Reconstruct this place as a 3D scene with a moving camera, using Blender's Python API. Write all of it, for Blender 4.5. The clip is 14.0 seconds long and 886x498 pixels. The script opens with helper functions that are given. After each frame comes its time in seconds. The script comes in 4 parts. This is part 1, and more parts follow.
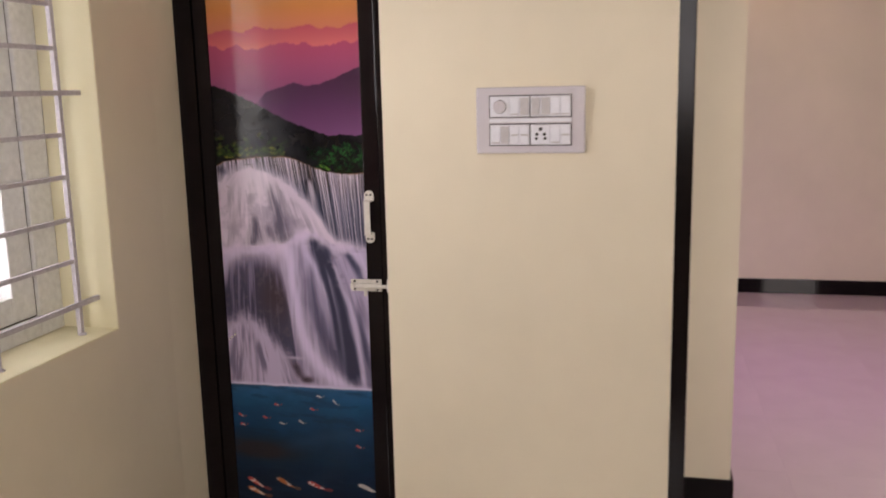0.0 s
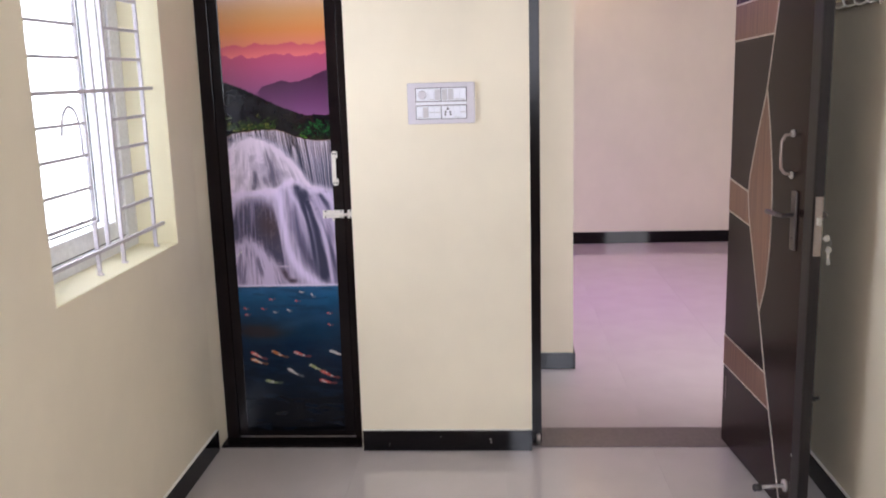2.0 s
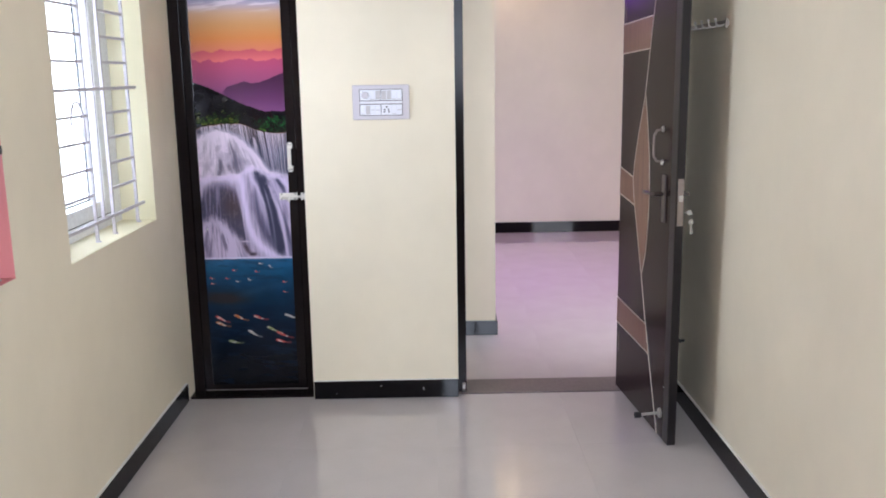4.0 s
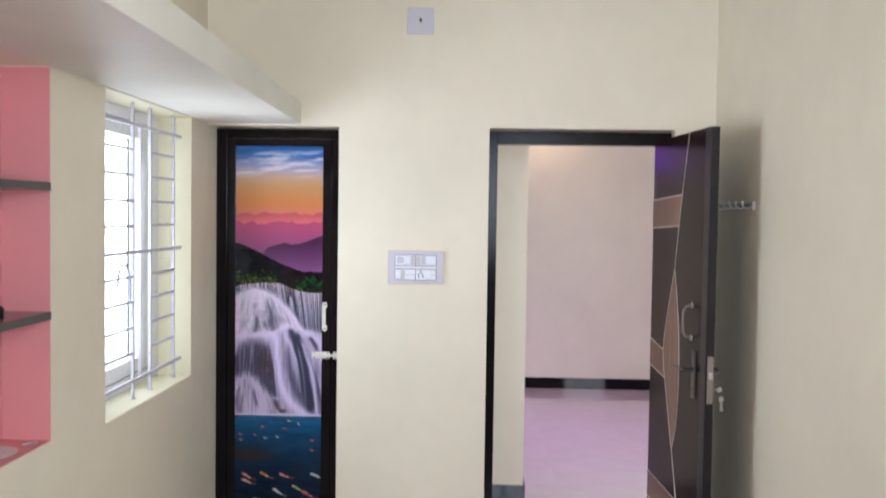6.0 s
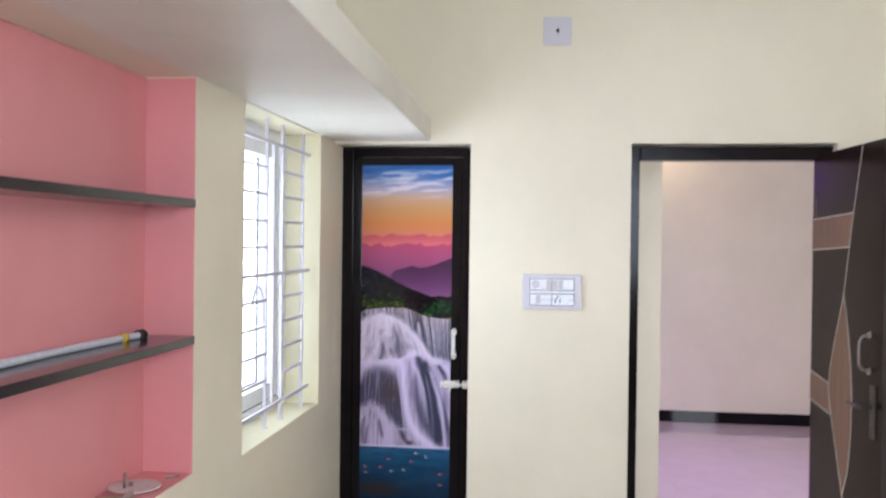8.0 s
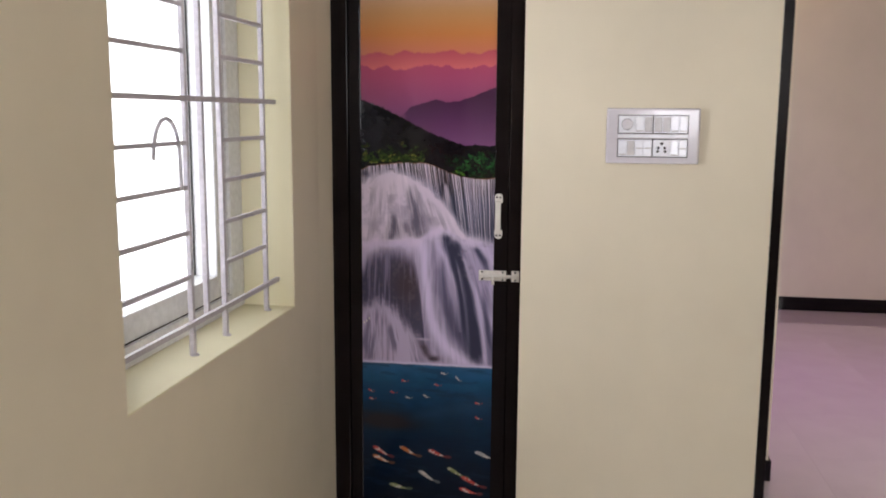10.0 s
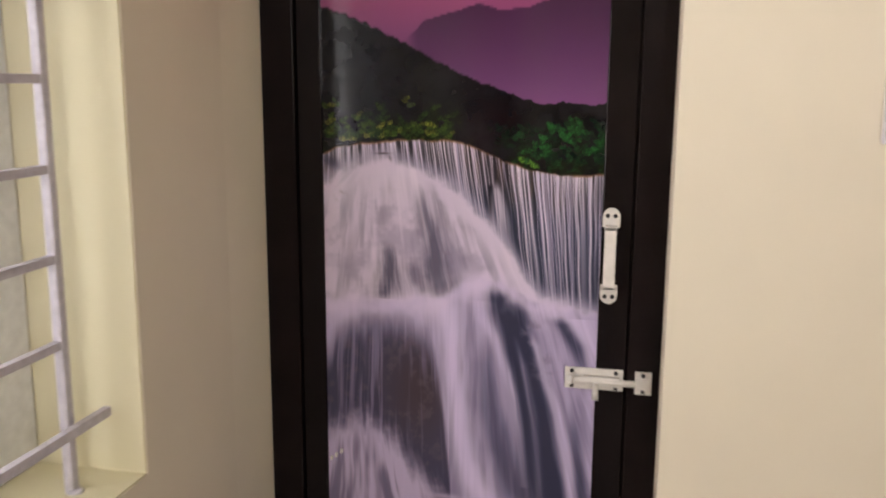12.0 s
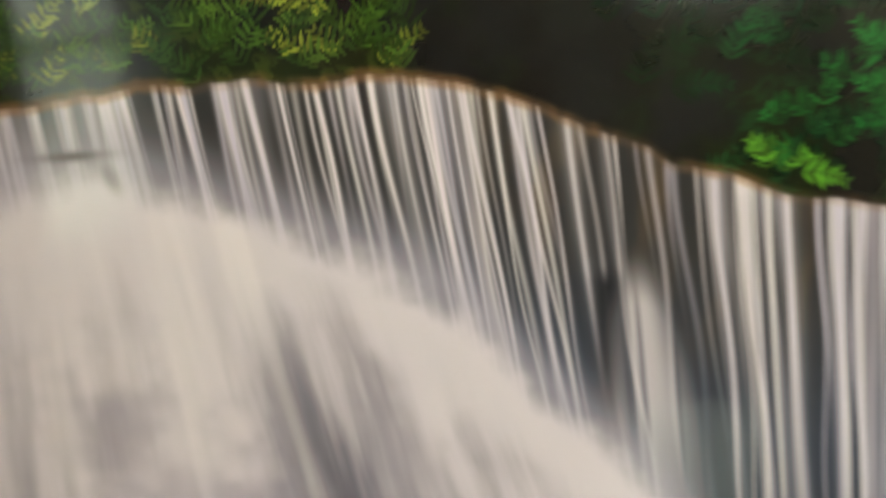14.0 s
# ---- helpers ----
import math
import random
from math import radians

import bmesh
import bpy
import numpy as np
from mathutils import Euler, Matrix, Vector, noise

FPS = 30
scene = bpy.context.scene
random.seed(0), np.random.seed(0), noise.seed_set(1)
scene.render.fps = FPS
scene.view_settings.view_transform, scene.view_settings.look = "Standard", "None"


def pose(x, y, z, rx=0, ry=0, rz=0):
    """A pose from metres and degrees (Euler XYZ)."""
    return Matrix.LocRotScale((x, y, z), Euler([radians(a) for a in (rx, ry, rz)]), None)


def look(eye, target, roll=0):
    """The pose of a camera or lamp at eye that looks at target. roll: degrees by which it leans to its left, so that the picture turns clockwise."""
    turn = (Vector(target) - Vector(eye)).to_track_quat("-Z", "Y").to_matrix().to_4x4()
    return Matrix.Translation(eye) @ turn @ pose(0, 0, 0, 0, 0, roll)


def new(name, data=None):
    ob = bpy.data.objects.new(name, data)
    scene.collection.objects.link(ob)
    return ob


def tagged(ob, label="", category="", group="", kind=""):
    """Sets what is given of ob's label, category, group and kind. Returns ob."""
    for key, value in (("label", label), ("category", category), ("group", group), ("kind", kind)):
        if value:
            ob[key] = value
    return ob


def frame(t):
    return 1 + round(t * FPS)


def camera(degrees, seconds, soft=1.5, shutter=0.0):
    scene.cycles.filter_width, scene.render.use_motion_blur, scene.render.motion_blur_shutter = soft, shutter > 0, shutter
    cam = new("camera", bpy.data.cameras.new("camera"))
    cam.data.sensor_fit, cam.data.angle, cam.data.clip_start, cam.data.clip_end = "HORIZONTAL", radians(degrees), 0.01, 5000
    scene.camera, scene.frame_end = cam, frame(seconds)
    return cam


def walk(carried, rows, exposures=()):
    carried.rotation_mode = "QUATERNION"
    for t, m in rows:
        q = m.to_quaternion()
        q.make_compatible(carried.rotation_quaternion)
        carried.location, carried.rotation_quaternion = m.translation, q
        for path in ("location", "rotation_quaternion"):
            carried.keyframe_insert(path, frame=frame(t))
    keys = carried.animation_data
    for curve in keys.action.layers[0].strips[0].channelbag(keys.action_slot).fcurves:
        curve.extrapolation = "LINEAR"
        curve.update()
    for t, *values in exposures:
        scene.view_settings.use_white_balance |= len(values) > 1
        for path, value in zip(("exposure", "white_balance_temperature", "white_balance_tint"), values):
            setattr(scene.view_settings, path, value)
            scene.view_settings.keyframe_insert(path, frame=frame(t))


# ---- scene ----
# ---------------------------------------------------------------- camera
cam = camera(53.3, 14.0, soft=1.8, shutter=0.4)
PATH = [
    (0, (1.261, -2.139, 1.52), (0.824, -0.221, 1.16), -1.3),
    (0.5, (1.317, -2.438, 1.529), (0.96, -0.493, 1.23), 0.1),
    (1, (1.316, -2.753, 1.548), (1.076, -0.797, 1.206), -0.8),
    (1.5, (1.237, -3.129, 1.561), (1.112, -1.162, 1.224), -1.6),
    (2, (1.209, -3.464, 1.551), (1.084, -1.507, 1.161), -1.6),
    (2.5, (1.213, -3.757, 1.541), (1.317, -1.803, 1.128), -2.7),
    (5, (1.237, -4.159, 1.617), (1.206, -2.186, 1.291), 0.2),
    (5.5, (1.233, -4.159, 1.65), (1.209, -2.172, 1.423), 0.5),
    (6, (1.237, -4.182, 1.688), (1.184, -2.185, 1.611), 0.8),
    (6.5, (1.224, -4.183, 1.712), (1.164, -2.185, 1.763), 0.9),
    (7, (1.179, -4.154, 1.72), (1.114, -2.16, 1.859), 1.3),
    (7.5, (1.078, -4.079, 1.705), (0.94, -2.087, 1.822), 1.2),
    (8, (1.001, -3.967, 1.659), (0.753, -1.982, 1.641), 0.7),
    (8.5, (0.976, -3.709, 1.617), (0.665, -1.738, 1.48), -0.5),
    (11, (0.683, -1.876, 1.453), (0.376, 0.062, 1.066), 0.8),
    (11.5, (0.640, -1.531, 1.448), (0.269, 0.387, 1.023), -0.8),
    (12, (0.572, -1.174, 1.432), (0.161, 0.747, 1.057), 0.4),
    (12.5, (0.481, -0.857, 1.391), (0.199, 1.084, 0.998), 0.8),
    (13, (0.405, -0.586, 1.387), (0.222, 1.356, 0.943), 0.8),
    (13.5, (0.367, -0.321, 1.380), (0.204, 1.597, 0.836), -1.2),
    (14, (0.326, -0.144, 1.367), (0.241, 1.775, 0.810), -2.3),
]
# the phone's own exposure and white balance drift along the walk
EXPOSURES = [
    (0.0, -0.74, 6850, 21), (0.5, -0.80, 6450, 20), (1.0, -0.86, 6350, 19), (1.5, -0.57, 5950, 18), (2.0, -0.2, 5900, 18), (2.7, -0.08, 5700, 15), (5.0, -0.10, 5550, 13),
    (6.5, -0.30, 5550, 12), (7.0, -0.38, 5600, 12), (7.5, -0.28, 5650, 12), (8.5, -0.05, 5400, 12), (11.0, -1.2, 7000, 18), (11.5, -1.1, 7050, 18), (12.0, -0.6, 6800, 18), (12.5, -0.50, 6150, 19), (13.0, -0.26, 7000, 17), (13.5, -0.18, 8600, 7), (14.0, -0.17, 7550, -15),
]
walk(cam, [(t, look(eye, target, roll)) for t, eye, target, roll in PATH], EXPOSURES)

# ---------------------------------------------------------------- light
world = bpy.data.worlds.new("World")
scene.world = world
world.use_nodes = True
wn = world.node_tree
sky = wn.nodes.new("ShaderNodeTexSky")
sky.sky_type, sky.sun_disc = "NISHITA", False
sky.sun_elevation, sky.sun_rotation = radians(55), radians(250)
wn.links.new(sky.outputs[0], wn.nodes["Background"].inputs[0])
wn.nodes["Background"].inputs[1].default_value = 0.12


def area(name, m, w, h, power, color):
    d = bpy.data.lights.new(name, "AREA")
    d.shape, d.size, d.size_y, d.energy, d.color = "RECTANGLE", w, h, power, color
    ob = new(name, d)
    ob.matrix_world = m
    return ob


RW, RB, CEIL, TW = 2.395, -5.0, 2.975, 0.227
area("window_daylight", look((-0.27, -0.72, 1.55), (1.0, -0.76, 1.58)), 0.86, 1.04, 20, (0.97, 0.985, 1.0))
area("rear_window_daylight", look((1.755, RB - 0.12, 1.90), (1.45, 0, 2.0)), 0.94, 1.12, 84, (0.97, 0.985, 1.0))
area("hall_window_daylight", look((2.99, 0.19, 1.32), (2.5, 3.5, 1.32)), 0.58, 1.56, 43, (1.0, 0.95, 0.88))
purple = area("hall_purple_glow", look((2.0, 2.60, 2.92), (2.05, 2.50, 0.0)), 1.1, 1.1, 12.5, (0.82, 0.27, 1.0))
purple.data.spread = radians(95)
area("hall_warm_glow", look((1.95, 4.15, 2.92), (1.95, 4.22, 0.0)), 0.12, 0.12, 6.5, (1.0, 0.72, 0.40))


# ---------------------------------------------------------------- materials
def srgb(r, g, b):
    return tuple(((c / 255 + 0.055) / 1.055) ** 2.4 if c > 10 else c / 255 / 12.92 for c in (r, g, b))


class Nodes:
    """A small builder for one material's node tree."""

    def __init__(self, name):
        self.m = bpy.data.materials.new(name)
        self.m.use_nodes = True
        self.t = self.m.node_tree
        self.b = self.t.nodes["Principled BSDF"]
        self.co = self.t.nodes.new("ShaderNodeTexCoord").outputs["Object"]

    def add(self, kind, **values):
        n = self.t.nodes.new("ShaderNode" + kind)
        for k, v in values.items():
            n.inputs[k].default_value = v
        return n

    def link(self, a, b):
        self.t.links.new(a, b)

    def scaled(self, sx, sy, sz):
        n = self.add("Mapping", Scale=(sx, sy, sz))
        self.link(self.co, n.inputs["Vector"])
        return n.outputs[0]

    def noise(self, scale, detail=4, vector=None):
        n = self.add("TexNoise", Scale=scale, Detail=detail)
        self.link(vector or self.co, n.inputs["Vector"])
        return n.outputs["Fac"]

    def ramp(self, fac, *stops):
        n = self.t.nodes.new("ShaderNodeValToRGB")
        e = n.color_ramp.elements
        while len(e) < len(stops):
            e.new(0.5)
        for el, (p, c) in zip(e, stops):
            el.position, el.color = p, (*c, 1)
        self.link(fac, n.inputs[0])
        return n.outputs[0]

    def mix(self, a, b, fac, blend="MIX"):
        n = self.t.nodes.new("ShaderNodeMix")
        n.data_type, n.blend_type = "RGBA", blend
        for v, i in ((fac, 0), (a, 6), (b, 7)):
            if isinstance(v, (int, float)):
                n.inputs[i].default_value = v
            elif isinstance(v, tuple):
                n.inputs[i].default_value = (*v, 1)
            else:
                self.link(v, n.inputs[i])
        return n.outputs[2]

    def out(self, color, rough=0.5, metal=0.0, bump=None, strength=0.1, dist=0.001, coat=0.0, spec=0.5):
        self.b.inputs["Specular IOR Level"].default_value = spec
        for v, k in ((color, "Base Color"), (rough, "Roughness")):
            if isinstance(v, (int, float)):
                self.b.inputs[k].default_value = v
            elif isinstance(v, tuple):
                self.b.inputs[k].default_value = (*v, 1)
            else:
                self.link(v, self.b.inputs[k])
        self.b.inputs["Metallic"].default_value = metal
        self.b.inputs["Coat Weight"].default_value = coat
        self.b.inputs["Coat Roughness"].default_value = 0.08
        if bump is not None:
            n = self.add("Bump", Strength=strength, Distance=dist)
            self.link(bump, n.inputs["Height"])
            self.link(n.outputs[0], self.b.inputs["Normal"])
        return self.m

    def level(self, fac, lo, hi):
        n = self.t.nodes.new("ShaderNodeMapRange")
        n.inputs[3].default_value, n.inputs[4].default_value = lo, hi
        self.link(fac, n.inputs[0])
        return n.outputs[0]


def paint(name, base, rough=0.55, spread=0.05):
    n = Nodes(name)
    lo, hi = tuple(c * (1 - spread) for c in base), tuple(min(c * (1 + spread), 1) for c in base)
    big = n.ramp(n.noise(1.7, 3), (0.3, lo), (0.7, hi))
    roller = n.ramp(n.noise(1.0, 5, n.scaled(16, 16, 11)), (0.3, (0.982,) * 3), (0.7, (1.0,) * 3))
    grain = n.noise(420, 2)
    return n.out(n.mix(big, roller, 1.0, "MULTIPLY"), n.level(n.noise(6, 3), rough - 0.08, rough + 0.1), bump=grain, strength=0.16, dist=0.0007)


def plain(name, base, rough=0.4, metal=0.0, coat=0.0, scale=60, spread=0.08, spec=0.5):
    n = Nodes(name)
    lo, hi = tuple(c * (1 - spread) for c in base), tuple(min(c * (1 + spread), 1) for c in base)
    f = n.noise(scale, 4)
    return n.out(n.ramp(f, (0.3, lo), (0.7, hi)), n.level(n.noise(scale * 0.3, 3), rough * 0.92, rough * 1.1), metal, bump=f, strength=0.05, dist=0.0004, coat=coat, spec=spec)


CREAM = paint("cream_wall_paint", (0.835, 0.758, 0.595))
REVEAL = paint("yellow_reveal_paint", (0.84, 0.785, 0.55))
PINK = paint("pink_niche_paint", (0.74, 0.300, 0.308))
WHITE = paint("white_ceiling_paint", (0.78, 0.765, 0.73))
LOFT = paint("loft_slab_paint", (0.82, 0.785, 0.69))
HALLP = paint("hall_wall_paint", (0.80, 0.735, 0.62))


def granite_nodes():
    n = Nodes("black_granite")
    v = n.add("TexVoronoi", Scale=420.0)
    n.link(n.co, v.inputs["Vector"])
    speck = n.ramp(v.outputs["Distance"], (0.0, (0.022, 0.022, 0.025)), (0.2, (0.007, 0.006, 0.007)), (1.0, (0.005, 0.004, 0.005)))
    return n.out(speck, n.level(n.noise(9, 4), 0.035, 0.07), spec=0.20)


def shelf_nodes():
    n = Nodes("grey_shelf_slab")
    f = n.noise(260, 3)
    return n.out(n.ramp(f, (0.35, (0.012, 0.011, 0.013)), (0.65, (0.030, 0.027, 0.029))), n.level(n.noise(14, 4), 0.08, 0.18), bump=f, strength=0.05)


def tile_nodes(name, lo, hi):
    n = Nodes(name)
    info = n.t.nodes.new("ShaderNodeObjectInfo")
    clouds = n.ramp(n.noise(5, 6), (0.3, lo), (0.7, hi))
    fine = n.ramp(n.noise(160, 3), (0.3, (0.95,) * 3), (0.7, (1.0,) * 3))
    each = n.ramp(info.outputs["Random"], (0.0, (0.985,) * 3), (1.0, (1.0,) * 3))
    c = n.mix(n.mix(clouds, fine, 1.0, "MULTIPLY"), each, 1.0, "MULTIPLY")
    return n.out(c, n.level(n.noise(22, 4), 0.035, 0.07), bump=n.noise(2.2, 2), strength=0.02, dist=0.003, spec=0.95)


def wood_nodes(name, lo, hi, rough=0.35, along="z", coat=0.2, spec=0.3):
    n = Nodes(name)
    s = {"z": (70, 70, 2.5), "x": (2.5, 70, 70)}[along]
    f = n.noise(1.0, 3, n.scaled(*s))
    big = n.ramp(n.noise(3, 3), (0.3, (0.85,) * 3), (0.7, (1.0,) * 3))
    return n.out(n.mix(n.ramp(f, (0.3, lo), (0.7, hi)), big, 1.0, "MULTIPLY"), n.level(n.noise(12, 3), rough * 0.96, rough * 1.06), bump=f, strength=0.0, dist=0.0003, coat=coat, spec=spec)


GRANITE = granite_nodes()
SHELF = shelf_nodes()
TILE = tile_nodes("ivory_floor_tile", (0.545, 0.500, 0.485), (0.58, 0.535, 0.52))
SILL = plain("brown_threshold_stone", (0.125, 0.10, 0.098), 0.3, spread=0.15)
GROUT = plain("tile_grout", (0.52, 0.48, 0.46), 0.7)
FRAME = plain("dark_varnished_frame", (0.011, 0.0075, 0.0075), 0.17, scale=14, spread=0.2, spec=0.085)
PVC = plain("dark_brown_door_panel", (0.009, 0.0065, 0.007), 0.08, scale=14, spread=0.15, spec=0.16)
LAMINATE = wood_nodes("dark_brown_laminate", (0.019, 0.0095, 0.0085), (0.025, 0.0125, 0.011), 0.22, coat=0.0, spec=0.12)
INLAY = wood_nodes("light_brown_inlay", (0.155, 0.070, 0.042), (0.27, 0.135, 0.085), 0.35)
LEAFEDGE = wood_nodes("black_leaf_edge", (0.010, 0.008, 0.009), (0.018, 0.014, 0.015), 0.35)
STRIP = plain("silver_inlay_strip", (0.62, 0.55, 0.48), 0.3, 0.7)
STEEL = plain("brushed_steel", (0.62, 0.61, 0.60), 0.28, 0.9, scale=200)
DARKSTEEL = plain("dark_nickel", (0.13, 0.115, 0.11), 0.3, 0.85, scale=120)
DULLSTEEL = plain("aged_nickel", (0.35, 0.30, 0.27), 0.35, 0.85, scale=120)
ALU = plain("cream_aluminium", (0.74, 0.71, 0.66), 0.42, 0.25)
BLACK = plain("black_screw", (0.012, 0.012, 0.012), 0.5)
UPVC = plain("white_upvc", (0.80, 0.81, 0.82), 0.3)
BAR = plain("white_enamel_bar", (0.56, 0.53, 0.58), 0.45, scale=90, spread=0.12)
PLASTIC = plain("white_switch_plastic", (0.87, 0.88, 0.95), 0.2, coat=0.3, spread=0.03)
PLATE = plain("grey_white_plate", (0.68, 0.645, 0.70), 0.16, coat=0.5, spread=0.02)
GREYKEY = plain("grey_switch_plastic", (0.56, 0.54, 0.56), 0.3)
RUBBER = plain("black_rubber", (0.02, 0.018, 0.018), 0.7)
YELLOW = plain("yellow_tape", (0.70, 0.48, 0.06), 0.5)
PIPE = plain("pale_plastic_pipe", (0.66, 0.66, 0.72), 0.4)
PAPER = plain("printed_leaflet", (0.62, 0.53, 0.36), 0.7)
PAPERINK = plain("ochre_leaflet_ink", (0.47, 0.31, 0.07), 0.7)
SHEET = plain("pale_leaflet", (0.68, 0.56, 0.55), 0.7)


def glass_nodes():
    n = Nodes("window_glass")
    n.b.inputs["Transmission Weight"].default_value = 1.0
    n.b.inputs["IOR"].default_value = 1.45
    return n.out((0.95, 0.97, 0.97), n.level(n.noise(30, 2), 0.0, 0.02))


GLASS = glass_nodes()


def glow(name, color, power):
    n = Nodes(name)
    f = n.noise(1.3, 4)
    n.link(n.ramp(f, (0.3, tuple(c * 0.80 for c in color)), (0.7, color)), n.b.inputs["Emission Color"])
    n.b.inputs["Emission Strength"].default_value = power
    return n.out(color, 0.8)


# emission stands in for daylight on whatever lies outside the windows
OUTSIDE_GLOW = glow("glowing_outside", (0.97, 1.0, 0.96), 1.7)
PURPLE = glow("purple_led", (0.42, 0.06, 0.95), 3.2)
WARM = glow("warm_lamp", (1.0, 0.75, 0.45), 6.0)


# ---------------------------------------------------------------- builders
def cube(bm, x0, x1, y0, y1, z0, z1, bevel=0.0):
    m = Matrix.LocRotScale(((x0 + x1) / 2, (y0 + y1) / 2, (z0 + z1) / 2), None, (abs(x1 - x0), abs(y1 - y0), abs(z1 - z0)))
    vs = bmesh.ops.create_cube(bm, size=1, matrix=m)["verts"]
    if bevel:
        es = {e for v in vs for e in v.link_edges}
        bmesh.ops.bevel(bm, geom=list(es), offset=bevel, segments=2, affect="EDGES", profile=0.6)


def rod(bm, a, b, r, seg=12, r2=None):
    a, b = Vector(a), Vector(b)
    m = Matrix.Translation((a + b) / 2) @ (b - a).to_track_quat("Z", "Y").to_matrix().to_4x4()
    bmesh.ops.create_cone(bm, cap_ends=True, segments=seg, radius1=r, radius2=r if r2 is None else r2, depth=(b - a).length, matrix=m)


def tube(bm, pts, r, seg=8):
    for a, b in zip(pts, pts[1:]):
        rod(bm, a, b, r, seg)
    for p in pts[1:-1]:
        bmesh.ops.create_uvsphere(bm, u_segments=seg, v_segments=6, radius=r, matrix=Matrix.Translation(p))


def prism(bm, outline, y0, y1):
    """A flat shape in x and z, given as its outline, of the thickness y0..y1."""
    a = [bm.verts.new((x, y0, z)) for x, z in outline]
    b = [bm.verts.new((x, y1, z)) for x, z in outline]
    bm.faces.new(a), bm.faces.new(b[::-1])
    for i in range(len(a)):
        j = (i + 1) % len(a)
        bm.faces.new((a[j], a[i], b[i], b[j]))


def part(name, bm, material, parent=None, label=""):
    me = bpy.data.meshes.new(name)
    bmesh.ops.recalc_face_normals(bm, faces=bm.faces)
    bm.to_mesh(me)
    bm.free()
    me.materials.append(material)
    ob = new(name, me)
    ob.parent = parent
    return tagged(ob, label)


def bx(name, material, parent, *bs, bevel=0.0, label=""):
    bm = bmesh.new()
    for b in bs:
        cube(bm, *b, bevel=bevel)
    return part(name, bm, material, parent, label)


def rods(name, material, parent, *rs, label=""):
    bm = bmesh.new()
    for r in rs:
        rod(bm, *r)
    ob = part(name, bm, material, parent, label)
    for p in ob.data.polygons:
        p.use_smooth = len(p.vertices) == 4
    return ob


def empty(name, x=0, y=0, z=0, **tags):
    ob = new(name)
    ob.matrix_world = pose(x, y, z)
    ob.empty_display_size = 0.05
    return tagged(ob, **tags)


def structure(ob, label, category):
    return tagged(ob, label, category, kind="structure")


# ---------------------------------------------------------------- room shell
LX0, LX1 = 0.010, 0.626      # bathroom door opening
DX0, DX1 = 1.338, 2.205      # hall door opening
HEAD = 2.10
structure(bx("wall_front", CREAM, None, (-0.25, -0.001, 0.001, TW, 0, HEAD), (LX1, DX0, 0, TW, 0, HEAD), (DX1, RW + 0.2, 0, TW, 0, HEAD),
             (-0.25, RW + 0.2, 0, TW, HEAD, CEIL)), "pale cream painted wall with two door openings", "wall")
bm = bmesh.new()
vs = [[bm.verts.new((x, y, z)) for x, y in ((-0.001, -0.0006), (0.0, -0.0006), (LX0, 0.114), (LX0, TW), (-0.001, TW))] for z in (0.0, HEAD)]
bm.faces.new(vs[0]), bm.faces.new(vs[1])
for i in range(5):
    bm.faces.new((vs[0][i], vs[0][(i + 1) % 5], vs[1][(i + 1) % 5], vs[1][i]))
structure(part("wall_corner_plaster", bm, CREAM), "cream plaster thickening beside the bathroom door frame", "wall")
WY0, WY1, WZ0, WZ1 = -1.192, -0.246, 0.947, 2.110
NY0, NY1, NZ0, ND = -3.30, -1.589, 0.994, 0.146
WT = 0.24
structure(bx("wall_left", CREAM, None, (-WT, 0, WY1, -0.0005, 0, CEIL), (-WT, 0, WY0, WY1, 0, WZ0), (-WT, 0, WY0, WY1, WZ1, CEIL),
             (-WT, 0, NY1, WY0, 0, CEIL), (-WT, 0, NY0, NY1, 0, NZ0), (-WT, 0, NY0, NY1, HEAD + 0.012, CEIL), (-WT, 0, RB, NY0, 0, CEIL)),
          "pale cream painted wall with barred window", "wall")
e = 0.003
structure(bx("window_reveal", REVEAL, None, (-0.150, -0.0015, WY1 - e, WY1, WZ0, WZ1), (-0.150, -0.0015, WY0, WY0 + e, WZ0, WZ1),
             (-0.150, -0.0015, WY0, WY1, WZ0, WZ0 + e), (-0.150, -0.0015, WY0, WY1, WZ1 - e, WZ1)), "bright yellow painted window reveal", "wall")
niche = structure(empty("niche", 0, 0, 0), "pink painted wall niche with stone shelves", "niche")
bx("niche_back", PINK, niche, (-WT, -ND, NY0, NY1, NZ0, HEAD + 0.01))
bx("niche_side", PINK, niche, (-ND, -0.001, NY1 - e, NY1, NZ0, HEAD + 0.008))
bx("niche_side", PINK, niche, (-ND, -0.001, NY0, NY0 + e, NZ0, HEAD + 0.008))
bx("niche_sill", PINK, niche, (-ND, -0.001, NY0 + e, NY1 - e, NZ0, NZ0 + e))
structure(bx("wall_right", CREAM, None, (RW, RW + 0.2, RB, -0.0005, 0, CEIL)), "pale cream painted wall", "wall")
structure(bx("wall_back", CREAM, None, (-WT, 1.25, RB - 0.2, RB, 0, CEIL), (2.26, RW + 0.2, RB - 0.2, RB, 0, CEIL), (1.25, 2.26, RB - 0.2, RB, 2.5, CEIL), (1.25, 2.26, RB - 0.2, RB, 0, 1.30)), "pale cream painted wall with a wide window", "wall")
structure(bx("ceiling", WHITE, None, (-WT, RW + 0.2, RB - 0.2, TW, CEIL, CEIL + 0.12)), "white painted ceiling", "ceiling")
bm = bmesh.new()
edge0, edge1 = 0.445, 0.445 - 0.022 * RB
